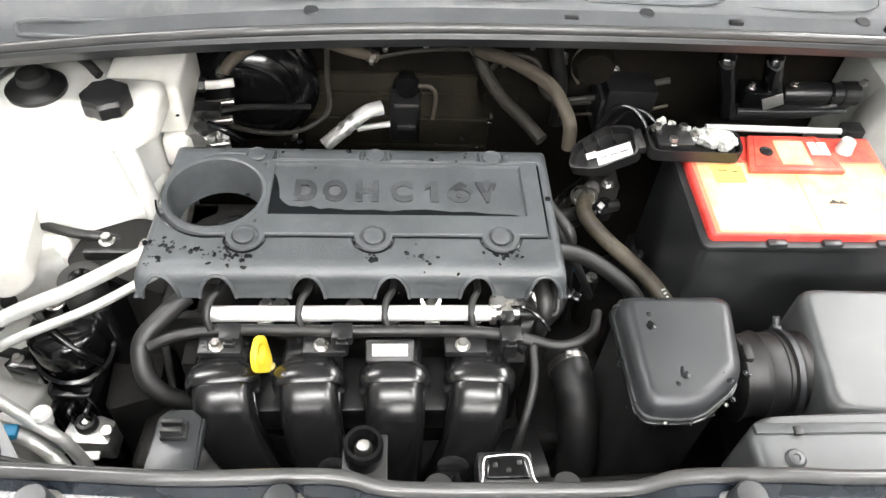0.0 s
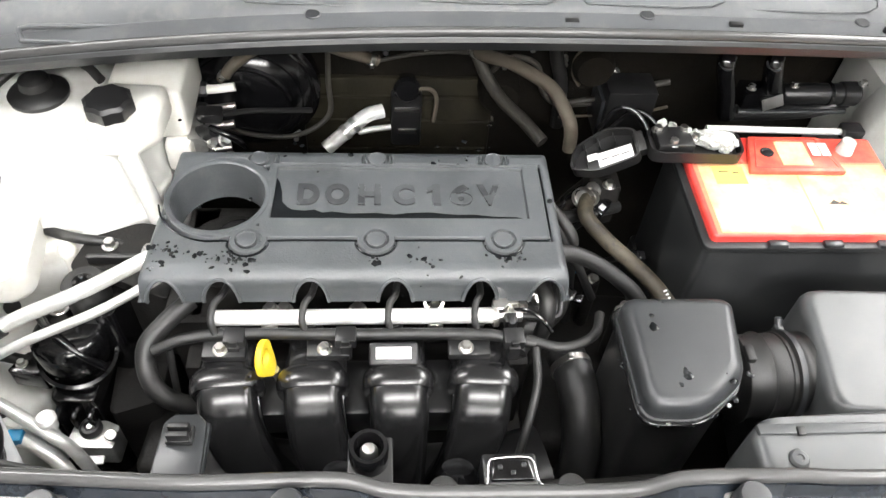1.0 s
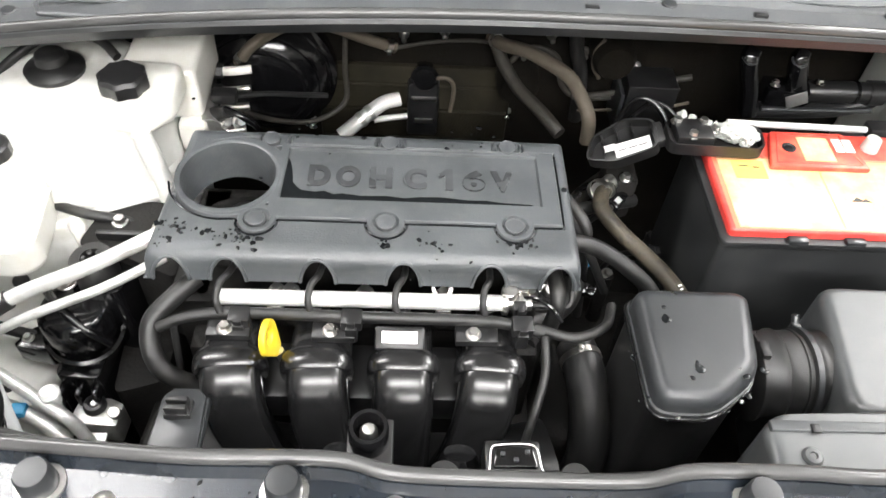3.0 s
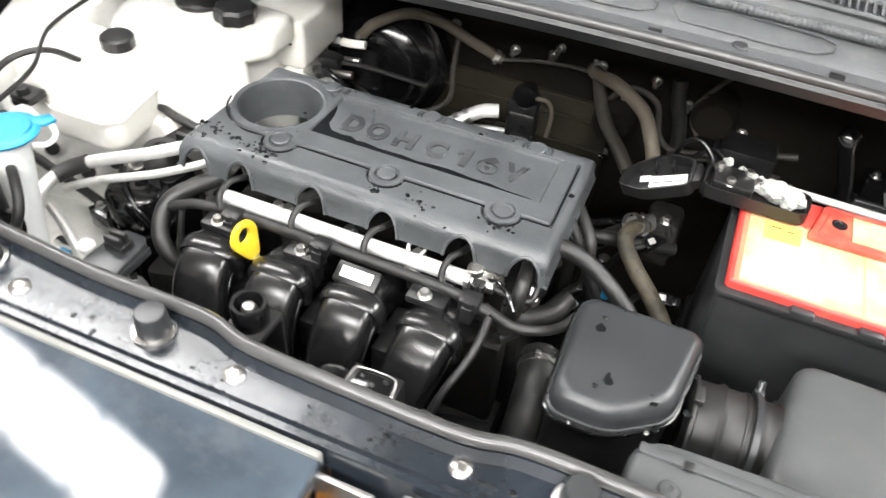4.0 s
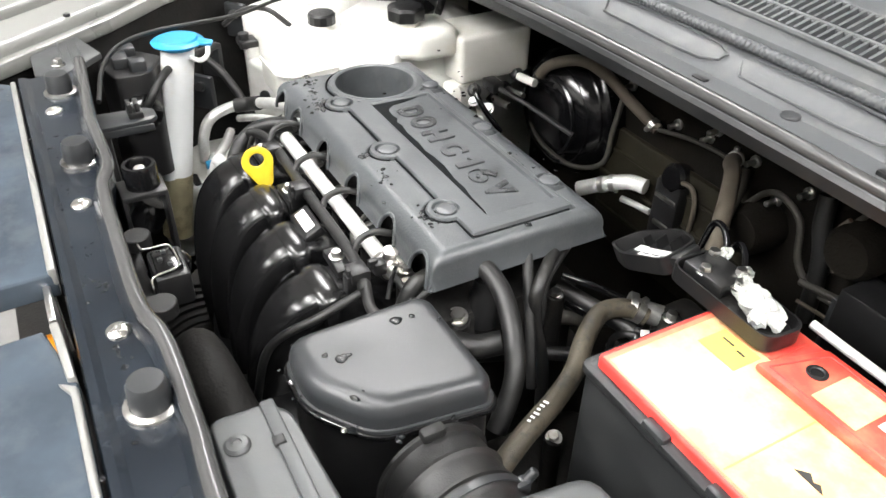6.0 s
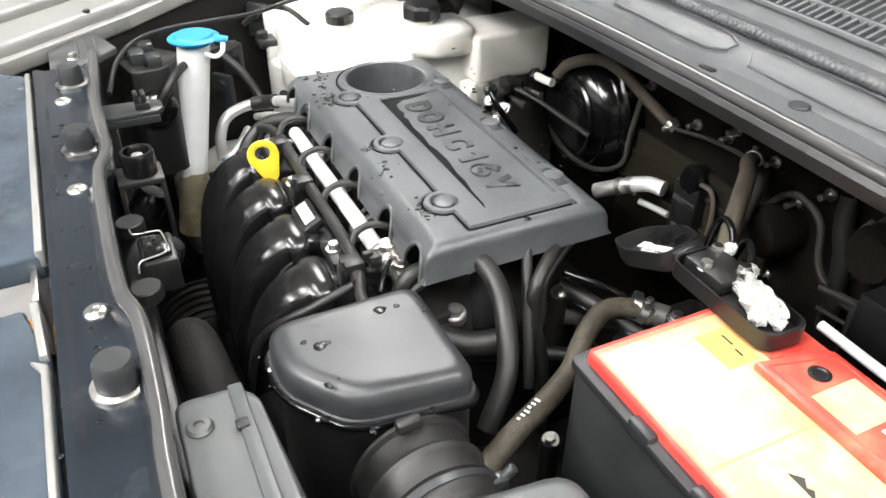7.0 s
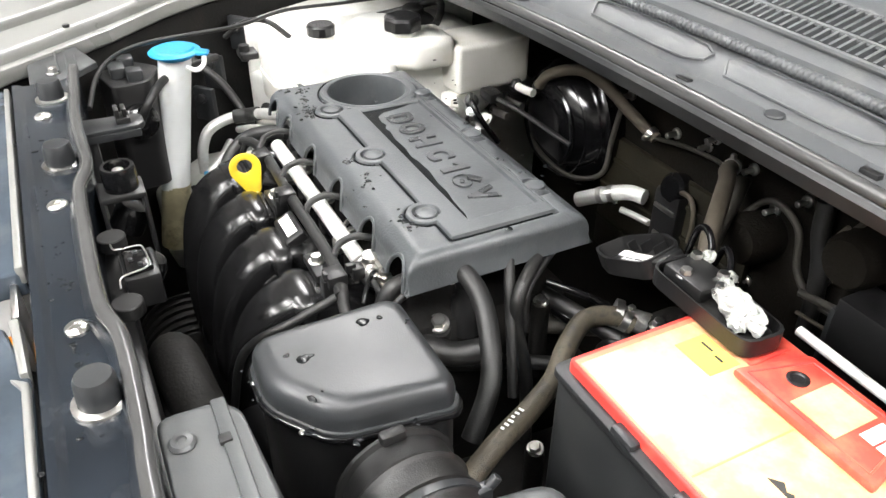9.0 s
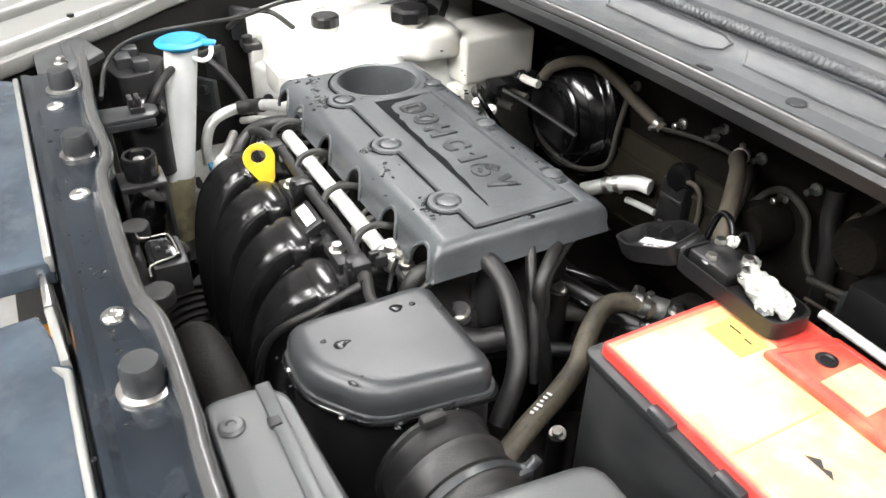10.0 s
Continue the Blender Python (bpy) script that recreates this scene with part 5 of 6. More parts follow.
# ---- firewall fittings ----
def firewall_fittings():
    t = thing("insulation_panel", (0.03, 0.44, 0.6), "brownish ribbed insulation panel on the firewall", "panel")
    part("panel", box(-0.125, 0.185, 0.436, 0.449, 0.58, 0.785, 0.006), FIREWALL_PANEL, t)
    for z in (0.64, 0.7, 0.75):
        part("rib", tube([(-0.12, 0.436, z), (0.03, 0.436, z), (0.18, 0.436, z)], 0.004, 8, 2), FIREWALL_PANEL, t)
    for i, (x, z) in enumerate(((0.072, 0.843), (0.081, 0.858), (0.15, 0.846), (0.286, 0.764), (-0.104, 0.76), (-0.093, 0.853), (0.01, 0.835), (0.183, 0.695), (-0.14, 0.66), (0.29, 0.819), (0.377, 0.796), (0.195, 0.812), (0.235, 0.845))):
        solo("firewall_stud", join(disc(0.004, 0.02, (x, 0.45, z), (0, -1, 0)), disc(0.008, 0.004, (x, 0.45, z), (0, -1, 0))), STEEL, "small bright stud on the firewall", "stud", "firewall studs")
    v = thing("expansion_valve", (0.043, 0.43, 0.66), "black expansion valve block on the firewall", "valve")
    part("block", box(0.018, 0.068, 0.418, 0.449, 0.66, 0.765, 0.006), PLASTIC, v)
    part("cap", lathe([(0.022, 0), (0.022, 0.022), (0.017, 0.027), (0, 0.028)], (0.044, 0.446, 0.765), (0, -1, 0.3)), GLOSSY, v)
    part("tab", box(0.024, 0.064, 0.415, 0.419, 0.735, 0.742, 0.001), STEEL, v)
    part("tab", box(0.03, 0.06, 0.415, 0.419, 0.69, 0.698, 0.001), STEEL, v)
    hose("aircon_return_pipe", [(0.018, 0.42, 0.7), (-0.01, 0.415, 0.699), (-0.035, 0.41, 0.697)], 0.005, BRIGHT, "short bright pipe stub")
    hose("heater_pipe_lead", [(0.165, 0.43, 0.791), (0.19, 0.43, 0.825), (0.215, 0.43, 0.834), (0.247, 0.43, 0.817), (0.261, 0.43, 0.769), (0.288, 0.43, 0.745), (0.328, 0.43, 0.745), (0.384, 0.43, 0.75), (0.45, 0.43, 0.75)], 0.0045, DUSTY_HOSE, "dusty wiring conduit along the firewall")
    hose("heater_loop", [(0.335, 0.43, 0.89), (0.32, 0.43, 0.869), (0.303, 0.43, 0.834), (0.306, 0.43, 0.806), (0.325, 0.43, 0.795), (0.351, 0.43, 0.793)], 0.0035, DUSTY_HOSE, "thin dusty pipe loop")
    hose("brake_pipe", [(-0.299, 0.4, 0.775), (-0.25, 0.38, 0.745), (-0.2, 0.37, 0.725), (-0.13, 0.38, 0.715), (-0.08, 0.4, 0.739), (-0.078, 0.41, 0.796), (-0.076, 0.42, 0.86)], 0.004, DUSTY_HOSE, "thin dark brake pipe")
    for x, z in ((0.19, 0.775), (0.33, 0.83)):
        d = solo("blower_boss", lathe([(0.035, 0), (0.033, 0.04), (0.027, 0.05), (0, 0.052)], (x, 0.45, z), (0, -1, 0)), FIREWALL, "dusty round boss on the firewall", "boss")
    k = thing("relay_box", (0.37, 0.41, 0.7), "black relay box on a steel bracket", "relay box")
    part("body", box(0.352, 0.43, 0.375, 0.43, 0.71, 0.81, 0.004), PLASTIC, k)
    part("bracket", box(0.345, 0.351, 0.38, 0.44, 0.72, 0.79, 0.001), GREY_PLASTIC, k)
    w = thing("wiper_motor", (0.6, 0.33, 0.8), "black wiper motor with cylinder and brackets", "wiper motor")
    part("cylinder", lathe([(0.014, 0), (0.0155, 0.003), (0.0155, 0.088), (0.018, 0.09), (0.018, 0.112), (0.012, 0.118), (0, 0.119)], (0.592, 0.33, 0.849), (1, 0, 0.02), 28), PLASTIC, w)
    part("cylinder_band", lathe([(0.0155, 0), (0.0175, 0.001), (0.0175, 0.005), (0.0155, 0.006)], (0.66, 0.33, 0.85), (1, 0, 0.02), 28), GLOSSY, w)
    part("gear_case", prism(blunt([(0.53, 0.315), (0.585, 0.312), (0.592, 0.345), (0.53, 0.352)], 0.006), 0.832, 0.858, 0.004), GLOSSY, w)
    part("case_face", move(box(-0.018, 0.012, -0.001, 0.001, -0.012, 0.01, 0.001), Matrix.Translation((0.575, 0.31, 0.85)) @ Matrix.Rotation(radians(-25), 4, "Y")), ALLOY, w, "worn metal case edge")
    for x, low in ((0.49, 0.81), (0.56, 0.83)):
        lug = part("lug", sweep(soften([(x + 0.03, 0.33, low), (x + 0.018, 0.328, 0.85), (x + 0.004, 0.327, 0.885), (x, 0.33, 0.903), (x + 0.004, 0.337, 0.908)], 6), lambda f: superellipse(0.012, 0.016 - 0.006 * f, 16)), GLOSSY, w)
        part("lug_cap", disc(0.012, 0.004, (x, 0.327, 0.902), (0, -0.5, 1)), GREY_PLASTIC, lug)
    part("lower_case", tube([(0.52, 0.33, 0.812), (0.6, 0.33, 0.815), (0.66, 0.332, 0.82), (0.7, 0.335, 0.835)], 0.012, 14), PLASTIC, w)
    part("link_arm", tube([(0.53, 0.315, 0.826), (0.6, 0.312, 0.829), (0.69, 0.312, 0.833)], 0.004, 10, 3), GREY_PLASTIC, w)
    for x, z in ((0.54, 0.862), (0.602, 0.868), (0.705, 0.872)):
        part("motor_bolt", bolt_mesh(0.005, (x, 0.325, z)), STEEL, w)
    r = thing("battery_hold_rod", (0.52, 0.2, 0.88), "bright steel battery hold-down rod", "rod")
    part("rod", tube([(0.43, 0.203, 0.889), (0.52, 0.201, 0.889), (0.615, 0.199, 0.889)], 0.0045, 10, 3), BRIGHT, r)
    part("end", box(0.612, 0.64, 0.188, 0.21, 0.88, 0.898, 0.003), PLASTIC, r)


firewall_fittings()
hose("valve_lead", [(0.05, 0.425, 0.768), (0.066, 0.425, 0.774), (0.081, 0.425, 0.773), (0.09, 0.425, 0.76), (0.091, 0.428, 0.735), (0.088, 0.43, 0.705)], 0.0035, OLD_RUBBER, "dusty lead curling from the valve")
hose("conduit", [(0.28, 0.42, 0.752), (0.346, 0.42, 0.764), (0.4, 0.42, 0.784), (0.46, 0.42, 0.8)], 0.005, DUSTY_HOSE, "dusty conduit behind the fuse holder")
hose("conduit", [(0.29, 0.41, 0.733), (0.34, 0.41, 0.737), (0.4, 0.41, 0.738), (0.47, 0.42, 0.75)], 0.0025, OLD_RUBBER, "thin pale pipe behind the fuse holder")
hose("drain_hose", [(0.268, 0.435, 0.865), (0.275, 0.43, 0.83), (0.285, 0.43, 0.8), (0.292, 0.43, 0.76), (0.295, 0.43, 0.7)], 0.011, RUBBER, "black drain hose down the firewall")
hose("drum_rim", [(0.31, 0.42, 0.86), (0.3, 0.42, 0.838), (0.302, 0.42, 0.812), (0.315, 0.42, 0.79)], 0.003, OLD_RUBBER, "thin pale pipe round the boss")
hose("terminal_cable", [(0.29, 0.21, 0.88), (0.302, 0.205, 0.915), (0.318, 0.2, 0.922), (0.335, 0.19, 0.912), (0.345, 0.17, 0.9)], 0.0034, GLOSSY, "shiny black battery cable arching to the fuse holder")
hose("terminal_cable", [(0.31, 0.225, 0.87), (0.328, 0.215, 0.905), (0.345, 0.205, 0.908), (0.36, 0.19, 0.9), (0.37, 0.17, 0.9)], 0.0034, GLOSSY, "shiny black battery cable beside the first one")
hose("sensor_cable", [(0.215, 0.1, 0.83), (0.24, 0.13, 0.82), (0.25, 0.16, 0.8), (0.28, 0.19, 0.79)], 0.004, GLOSSY, "thin shiny black sensor cable")
for x, y, z in ((0.372, 0.178, 0.913), (0.36, 0.176, 0.905), (0.352, 0.168, 0.926)):
    lump = bmesh.new()
    bmesh.ops.create_icosphere(lump, subdivisions=3, radius=0.0055)
    for v in lump.verts:
        v.co *= 1 + 0.6 * noise.noise(v.co * 300 + Vector((x * 90, y * 70, 0)))
    solo("corrosion_lump", move(lump, Matrix.Translation((x, y, z))), CORROSION, "white corrosion lump on the battery cable end", "corrosion", "corrosion lumps")
for x, y, z, a in ((0.225, 0.12, 0.79, 20), (0.24, 0.03, 0.76, -30), (0.3, 0.15, 0.79, 50), (0.335, 0.09, 0.76, 10)):
    k = thing("wire_connector", (x, y, z - 0.012), "black plastic wiring connector with metal clip", "connector", "wiring connectors")
    turn = Matrix.Translation((x, y, z)) @ Matrix.Rotation(radians(a), 4, "Z") @ Matrix.Rotation(radians(20), 4, "X")
    part("plug", move(join(box(-0.012, 0.012, -0.008, 0.008, -0.008, 0.006, 0.002), box(0.01, 0.022, -0.006, 0.006, -0.006, 0.004, 0.002)), turn), GLOSSY, k)
    part("clip", move(box(-0.006, 0.003, -0.004, 0.004, 0.0055, 0.0085, 0.0008), turn), ALU, k)
    part("lead", tube([tuple(turn @ Vector(p)) for p in ((-0.011, 0, 0), (-0.022, 0.002, -0.004), (-0.03, 0.008, -0.03), (-0.03, 0.01, -0.08))], 0.004, 10), RUBBER, k)
hose("bonnet_cable", [(-0.235, -0.275, 0.915), (-0.329, -0.255, 0.92), (-0.396, -0.222, 0.922), (-0.43, -0.17, 0.922), (-0.445, -0.101, 0.92), (-0.47, -0.03, 0.915), (-0.53, 0.06, 0.91), (-0.56, 0.18, 0.9), (-0.56, 0.3, 0.9)], 0.003, RUBBER, "thin black bonnet release cable")
hose("strut_lead", [(-0.52, 0.2, 0.88), (-0.47, 0.27, 0.905), (-0.42, 0.29, 0.925), (-0.37, 0.27, 0.925), (-0.345, 0.25, 0.915)], 0.006, RUBBER, "black lead over the strut tower")

# ---- clutter between engine and battery ----
hose("branch_hose", [(0.205, 0.06, 0.868), (0.225, 0.05, 0.84), (0.25, 0.04, 0.8), (0.275, 0.03, 0.75)], 0.0055, RUBBER, "thin black branch hose beside the coolant hose")
hose("cross_pipe", [(0.2, 0.11, 0.8), (0.25, 0.13, 0.795), (0.29, 0.15, 0.785), (0.33, 0.17, 0.775)], 0.009, RUBBER, "black pipe across the gearbox")
hose("gear_cable", [(0.21, 0.09, 0.86), (0.235, 0.056, 0.845), (0.24, 0.05, 0.81), (0.25, 0.06, 0.75), (0.26, 0.06, 0.66)], 0.007, RUBBER, "black cable behind the coolant hose")
hose("gear_cable", [(0.2, 0.12, 0.86), (0.228, 0.07, 0.84), (0.238, 0.062, 0.8), (0.236, 0.055, 0.77)], 0.004, RUBBER, "thin black cable under the cover")
hose("bypass_hose", [(0.14, -0.05, 0.79), (0.18, -0.04, 0.782), (0.215, -0.01, 0.775), (0.23, 0.02, 0.78)], 0.013, RUBBER, "black rubber bypass hose beside the engine")
hose("shift_pipe", [(0.17, -0.06, 0.76), (0.2, 0.0, 0.745), (0.22, 0.06, 0.74), (0.25, 0.1, 0.745)], 0.008, RUBBER, "dark pipe over the gearbox")
hose("gear_pipe", [(0.19, 0.09, 0.76), (0.22, 0.13, 0.765), (0.26, 0.18, 0.77), (0.3, 0.22, 0.77)], 0.011, DUSTY_HOSE, "dusty pipe with sleeve over the gearbox")


def coolant_outlet():
    t = thing("coolant_outlet", (0.28, 0.17, 0.76), "dark metal coolant outlet with hose clamp", "coolant outlet")
    part("stub", tube([(0.272, 0.15, 0.81), (0.286, 0.165, 0.806), (0.3, 0.185, 0.8)], 0.0115, 14), ALLOY, t)
    part("clamp", lathe([(0.0138, -0.004), (0.015, -0.004), (0.015, 0.004), (0.0138, 0.004)], (0.272, 0.15, 0.811), (0.6, 0.7, -0.2), 20), STEEL, t)
    part("housing", box(0.285, 0.33, 0.165, 0.215, 0.74, 0.815, 0.01), DARK, t)
    part("bolt", bolt_mesh(0.006, (0.31, 0.17, 0.815)), STEEL, t)


coolant_outlet()
solo("blue_connector", box(0.262, 0.272, 0.082, 0.094, 0.735, 0.75, 0.002), BLUE, "small blue wiring connector", "connector")
for x, y, z in ((0.32, 0.03, 0.72), (0.25, 0.16, 0.73), (0.21, 0.1, 0.8), (0.3, 0.1, 0.7), (0.34, 0.06, 0.69)):
    solo("gearbox_bolt", bolt_mesh(0.006, (x, y, z), (0.2, -0.3, 1)), STEEL, "small bright bolt over the gearbox", "bolt", "gearbox bolts")
    solo("gearbox_boss", disc(0.01, 0.1, (x, y, z - 0.1)), DARK, "dark cast boss under a bolt", "boss", "gearbox bosses")
solo("tank_bolt", lathe([(0.009, -0.05), (0.009, 0), (0.011, 0.002), (0.011, 0.012), (0.006, 0.02), (0, 0.021)], (-0.384, 0.085, 0.775)), TANK, "white plastic fastener beside the tank", "fastener")


# ---- water drops ----
def drops(name, spots, z, label, seed, size=1.0):
    """Flattened drops scattered round the given spots: x, y, spread, count."""
    rnd = random.Random(seed)
    bm = bmesh.new()
    for x, y, spread, count in spots:
        for _ in range(count):
            r = (0.0006 + 0.0022 * rnd.random() ** 2.2) * size
            px, py = x + rnd.gauss(0, spread), y + rnd.gauss(0, spread * 0.6)
            k = rnd.uniform(0.5, 1.0)
            m = Matrix.Translation((px, py, z(px, py))) @ Matrix.Rotation(rnd.uniform(0, 3), 4, "Z") @ Matrix.Diagonal((r, r * k, min(r * 0.28, 0.0006), 1))
            first = len(bm.verts)
            bmesh.ops.create_icosphere(bm, subdivisions=2, radius=1, matrix=m)
            bm.verts.ensure_lookup_table()
            c = Vector((px, py, 0))
            for v in bm.verts[first:]:
                f = 1 + 0.45 * noise.noise(Vector((v.co.x, v.co.y, 0)) * (700 / size))
                v.co.x, v.co.y = px + (v.co.x - px) * f, py + (v.co.y - py) * f
    solo(name, bm, WATER, label, "water drops", kind="stuff")


drops("water_drops", [(-0.225, -0.012, 0.008, 16), (-0.2, -0.018, 0.012, 9), (-0.158, -0.028, 0.011, 26), (-0.14, -0.026, 0.009, 14), (-0.228, -0.032, 0.006, 10), (0.14, -0.024, 0.011, 18), (0.155, -0.02, 0.008, 10), (0.0, -0.024, 0.0025, 8),
                      (0.0, -0.03, 0.004, 8), (0.05, -0.032, 0.02, 16), (0.1, 0.14, 0.03, 18), (-0.1, 0.14, 0.05, 20), (0.2, 0.06, 0.001, 10)],
      lambda x, y: 0.8972 - (0.02 - math.sqrt(max(0.0, 0.0004 - max(0, -0.032 - y) ** 2)) if y < -0.032 else 0), "small dark rain drops on the engine cover", 3, 1.45)
drops("water_drops", [(0.292, -0.181, 0.008, 5), (0.335, -0.178, 0.002, 1), (0.275, -0.12, 0.008, 2), (0.345, -0.19, 0.006, 1), (0.3, -0.1, 0.01, 2)], lambda x, y: 0.9062, "dark rain drops on the resonator lid", 5, 1.9)


drops("water_drops", [(0.1, -0.332, 0.01, 9), (0.15, -0.336, 0.012, 8), (0.245, -0.33, 0.006, 9), (0.0, -0.335, 0.015, 8), (-0.12, -0.33, 0.02, 9), (0.34, -0.34, 0.02, 8)], lambda x, y: 0.9283, "dark rain drops on the crossmember", 8, 1.4)
rim = [(0.252, -0.2), (0.27, -0.219), (0.3, -0.2195), (0.325, -0.212), (0.35, -0.192), (0.372, -0.165), (0.377, -0.12), (0.249, -0.15)]
drops("water_drops", [(x, y, 0.0035, 4) for x, y in rim], lambda x, y: 0.8832, "clear rain drops along the resonator rim", 11, 1.3)


# ---- small parts on the left side ----
def wing_clutter():
    """Clips, grommets and pipes along the left wing."""
    for x, y, z in ((-0.5, 0.024, 0.7), (-0.46, 0.044, 0.72), (-0.54, 0.01, 0.74)):
        solo("grommet", lathe([(0.01, 0), (0.01, 0.004), (0.005, 0.006), (0, 0.006)], (x, y, z), (0.6, -0.8, 0.3)), RUBBER, "black rubber grommet on the inner wing", "grommet", "wing grommets")
    hose("wing_loom", [(-0.56, -0.1, 0.84), (-0.52, -0.06, 0.8), (-0.47, -0.03, 0.73), (-0.42, -0.02, 0.69), (-0.38, 0.0, 0.66)], 0.007, RUBBER, "black wiring loom along the inner wing")
    hose("wing_cable", [(-0.44, 0.115, 0.797), (-0.405, 0.1, 0.8), (-0.37, 0.09, 0.798), (-0.32, 0.09, 0.785), (-0.27, 0.07, 0.77)], 0.0065, RUBBER, "black cable across the inner wing")
    k = thing("tank_bracket", (-0.5, -0.01, 0.84), "black plastic tank bracket with clips", "bracket")
    part("arm", box(-0.535, -0.5, -0.03, 0.0, 0.845, 0.857, 0.003), PLASTIC, k)
    part("clip", disc(0.009, 0.014, (-0.518, -0.02, 0.853)), PLASTIC, k)
    part("clip", disc(0.006, 0.012, (-0.54, -0.01, 0.835), (0, -1, 0.2)), PLASTIC, k)


wing_clutter()


def mount_arm():
    t = thing("mount_arm", (-0.3, 0.06, 0.66), "dark cast arm from the engine to its mount", "engine mount arm")
    part("arm", prism(blunt([(-0.372, 0.048), (-0.322, 0.036), (-0.245, 0.0), (-0.24, 0.11), (-0.3, 0.125), (-0.36, 0.098)], 0.012), 0.66, 0.79, 0.008, 3), DARK, t)
    for x, y in ((-0.33, 0.085), (-0.28, 0.075)):
        part("bolt", bolt_mesh(0.007, (x, y, 0.79)), STEEL, t)
    part("rib", box(-0.35, -0.25, 0.055, 0.063, 0.785, 0.802, 0.003), PLASTIC, t)


mount_arm()


# Assumed part, added to keep the gap between manifold and radiator dark.
def alternator():
    t = thing("alternator", (-0.17, -0.21, 0.45), "dark finned alternator, an assumed part added low beside the manifold", "alternator")
    part("housing", lathe([(0.0, 0), (0.05, 0.002), (0.066, 0.012), (0.068, 0.11), (0.05, 0.125), (0, 0.127)], (-0.24, -0.225, 0.55), (1, 0, 0), 36), DARK, t)
    for k in range(6):
        part("fin", lathe([(0.066, 0), (0.0715, 0.001), (0.0715, 0.005), (0.066, 0.006)], (-0.225 + 0.017 * k, -0.225, 0.55), (1, 0, 0), 36), DARK, t)
    part("pulley", lathe([(0.0, 0), (0.028, 0.0), (0.03, 0.004), (0.024, 0.009), (0.03, 0.014), (0.03, 0.02), (0, 0.021)], (-0.262, -0.225, 0.55), (1, 0, 0), 28), STEEL, t)


alternator()


def headlamp_back():
    """Mounting shelf and rear housing of the headlamp, between the crossmember and the wing."""
    t = thing("headlamp_housing", (-0.4, -0.25, 0.8), "dark headlamp housing with grey mounting shelf", "headlamp")
    part("shelf", prism([(-0.445, -0.272), (-0.4, -0.335), (-0.318, -0.335), (-0.312, -0.3), (-0.365, -0.25)], 0.918, 0.927, 0.002), FADED, t, "grey mounting shelf")
    for k in range(3):
        part("shelf_rib", box(-0.43 + 0.012 * k, -0.34 + 0.004 * k, -0.3 + 0.012 * k, -0.297 + 0.012 * k, 0.926, 0.931, 0.0008), FADED, t)
    part("housing", prism(blunt([(-0.47, -0.2), (-0.44, -0.255), (-0.37, -0.24), (-0.375, -0.19), (-0.43, -0.165)], 0.012), 0.72, 0.885, 0.006, 3), PLASTIC, t)
    for x, y, w in ((-0.42, -0.225, 0.018), (-0.395, -0.205, 0.013), (-0.45, -0.21, 0.012)):
        part("lug", box(x - w, x + w, y - 0.011, y + 0.011, 0.88, 0.9, 0.003), GREY_PLASTIC, t)
    part("bulb_cap", lathe([(0.026, 0), (0.026, 0.012), (0.02, 0.016), (0.008, 0.018), (0, 0.018)], (-0.372, -0.215, 0.83), (1, 0.3, 0.2), 24), GLOSSY, t)
    part("loom", tube([(-0.36, -0.22, 0.82), (-0.35, -0.2, 0.86), (-0.38, -0.17, 0.88), (-0.44, -0.13, 0.87), (-0.5, -0.07, 0.86)], 0.006, 10), RUBBER, t)
    part("bolt", bolt_mesh(0.006, (-0.345, -0.305, 0.927)), STEEL, t)


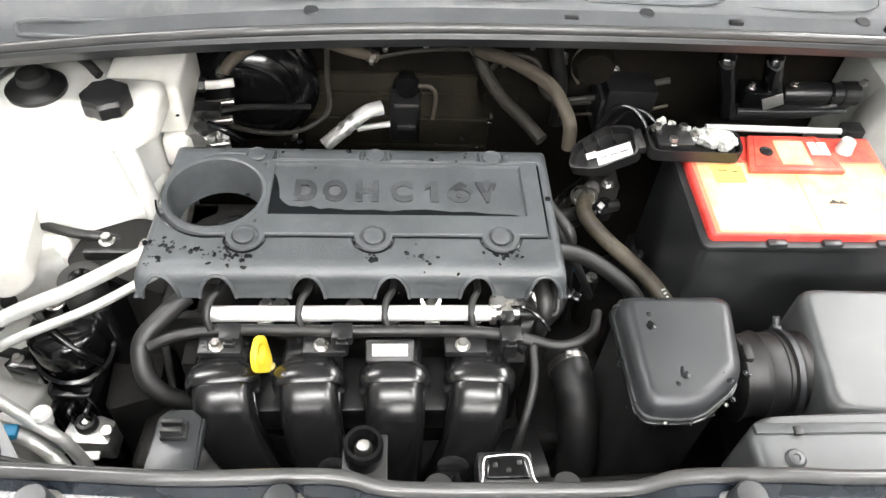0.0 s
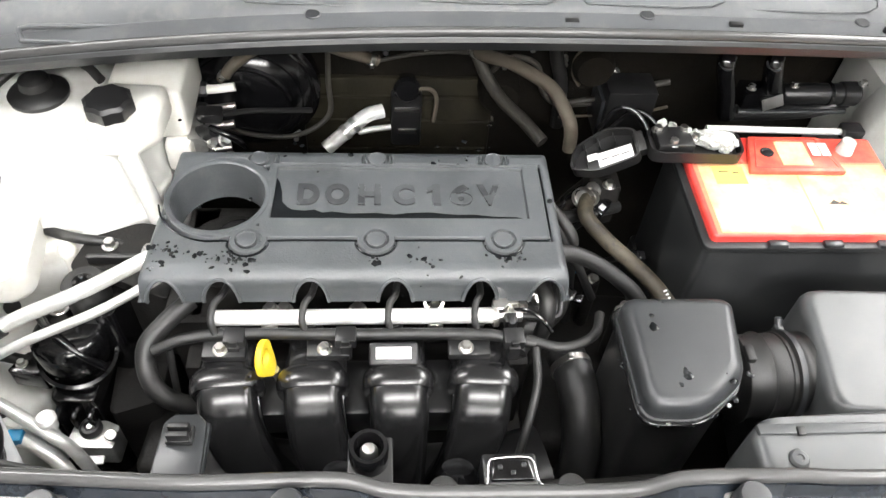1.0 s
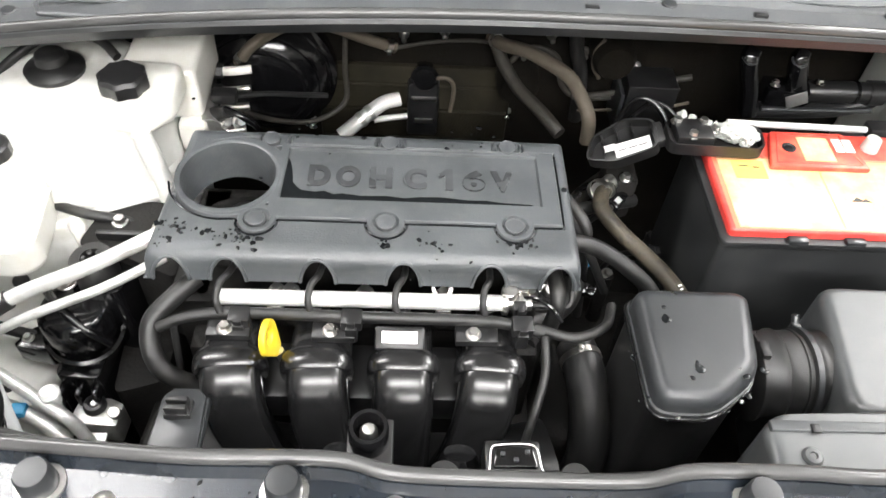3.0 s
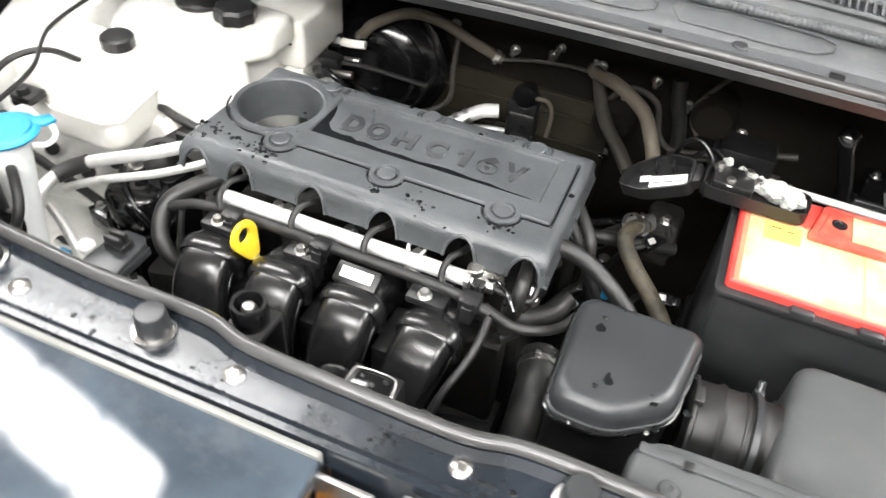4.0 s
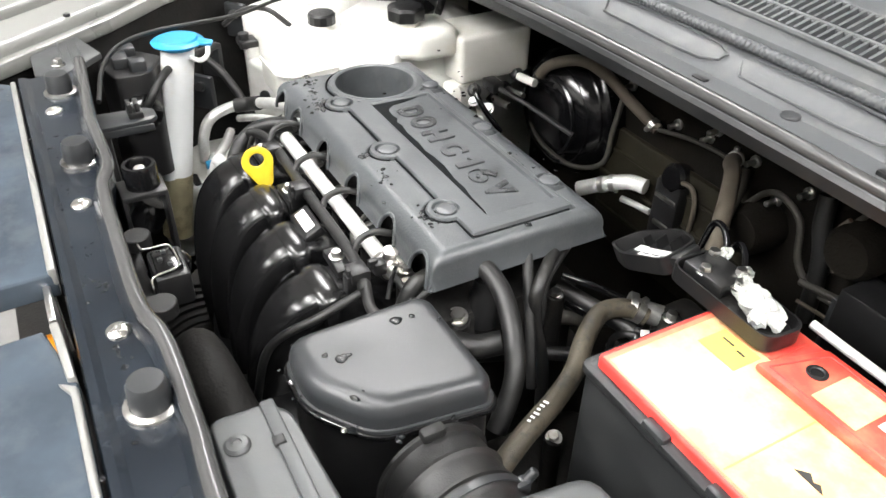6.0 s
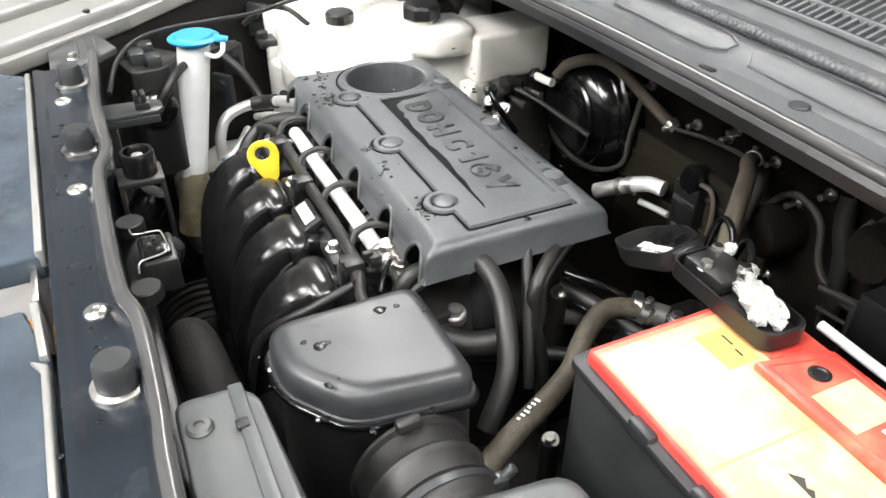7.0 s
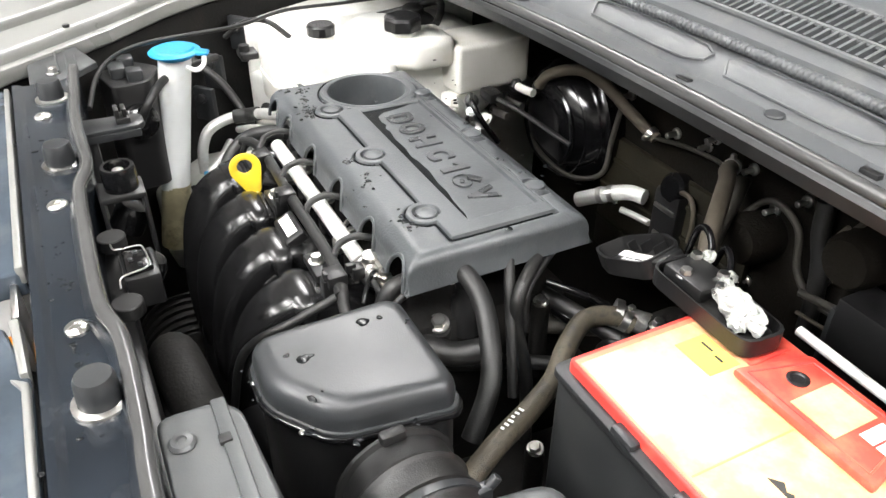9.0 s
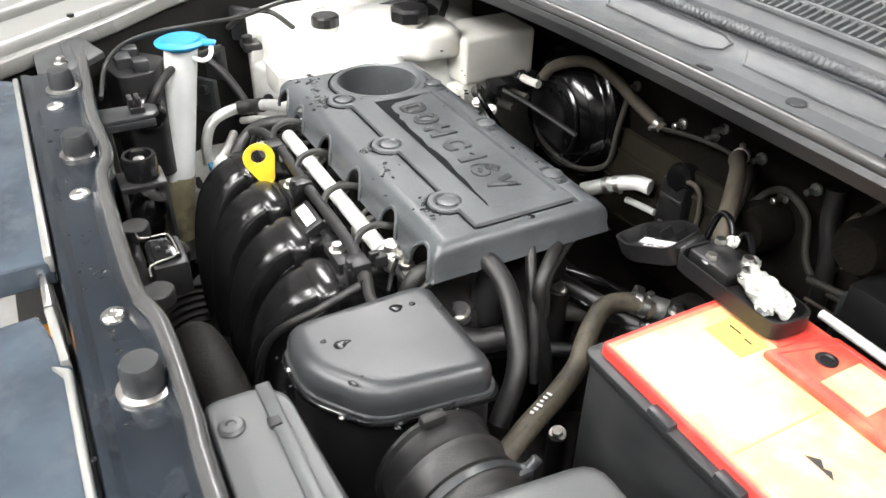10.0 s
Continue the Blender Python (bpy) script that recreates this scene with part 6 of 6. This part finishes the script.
headlamp_back()
for x, y, z in ((-0.56, -0.09, 0.76), (-0.6, -0.06, 0.8), (-0.63, 0.0, 0.85), (-0.53, -0.14, 0.8)):
    b = thing("liner_bracket", (x, y, z), "dark bracket with clip on the inner wing liner", "bracket", "liner brackets")
    part("plate", move(box(-0.02, 0.02, -0.006, 0.006, -0.03, 0.03, 0.003), Matrix.Translation((x, y, z)) @ Matrix.Rotation(radians(40), 4, "Z")), GREY_PLASTIC, b)
    part("clip", disc(0.008, 0.012, (x + 0.005, y - 0.004, z + 0.012), (0.7, -0.5, 0.3)), PLASTIC, b)


# ---- last small marks ----
def hose_print():
    """Worn white print on the brown hose, as plain bars."""
    t = thing("hose_marking", (0.35, -0.01, 0.815), "worn white print on the coolant hose", "marking")
    a, b = Vector((0.345, -0.008, 0.8148)), Vector((0.3545, -0.031, 0.8116))
    for i in range(6):
        p = a.lerp(b, i / 5)
        part("bar", move(box(-0.0026, 0.0024 - 0.001 * (i % 3), -0.0011, 0.0011, -0.0004, 0.0003, 0), Matrix.Translation(p) @ Matrix.Rotation(radians(26 + 5 * (i % 2)), 4, "Z")), PAPER, t, smooth=0)


hose_print()


def battery_mark():
    t = thing("battery_marking", (0.56, 0.06, 0.901), "small dark printed mark on the battery label", "marking")
    part("mark", prism([(0.535, 0.055), (0.559, 0.0545), (0.553, 0.06), (0.549, 0.0575), (0.543, 0.062)], 0.9003, 0.9008, 0), PRINT, t, smooth=0)
    for x, y, w in ((0.415, 0.108, 0.012), (0.432, 0.106, 0.008)):
        part("bar", box(x, x + w, y, y + 0.002, 0.9009, 0.9013, 0), PRINT, t, smooth=0)


battery_mark()
solo("yellow_loom_clip", join(box(0.315, 0.324, -0.045, -0.037, 0.777, 0.787, 0.002), box(0.313, 0.326, -0.042, -0.04, 0.775, 0.789, 0.001)), YELLOW, "small yellow clip on the coolant hose end", "clip")
solo("pipe_sleeve", tube([(-0.425, -0.032, 0.784), (-0.445, -0.044, 0.776), (-0.456, -0.064, 0.772)], 0.0115, 14), RUBBER, "black foam sleeve on the aluminium pipe", "sleeve")
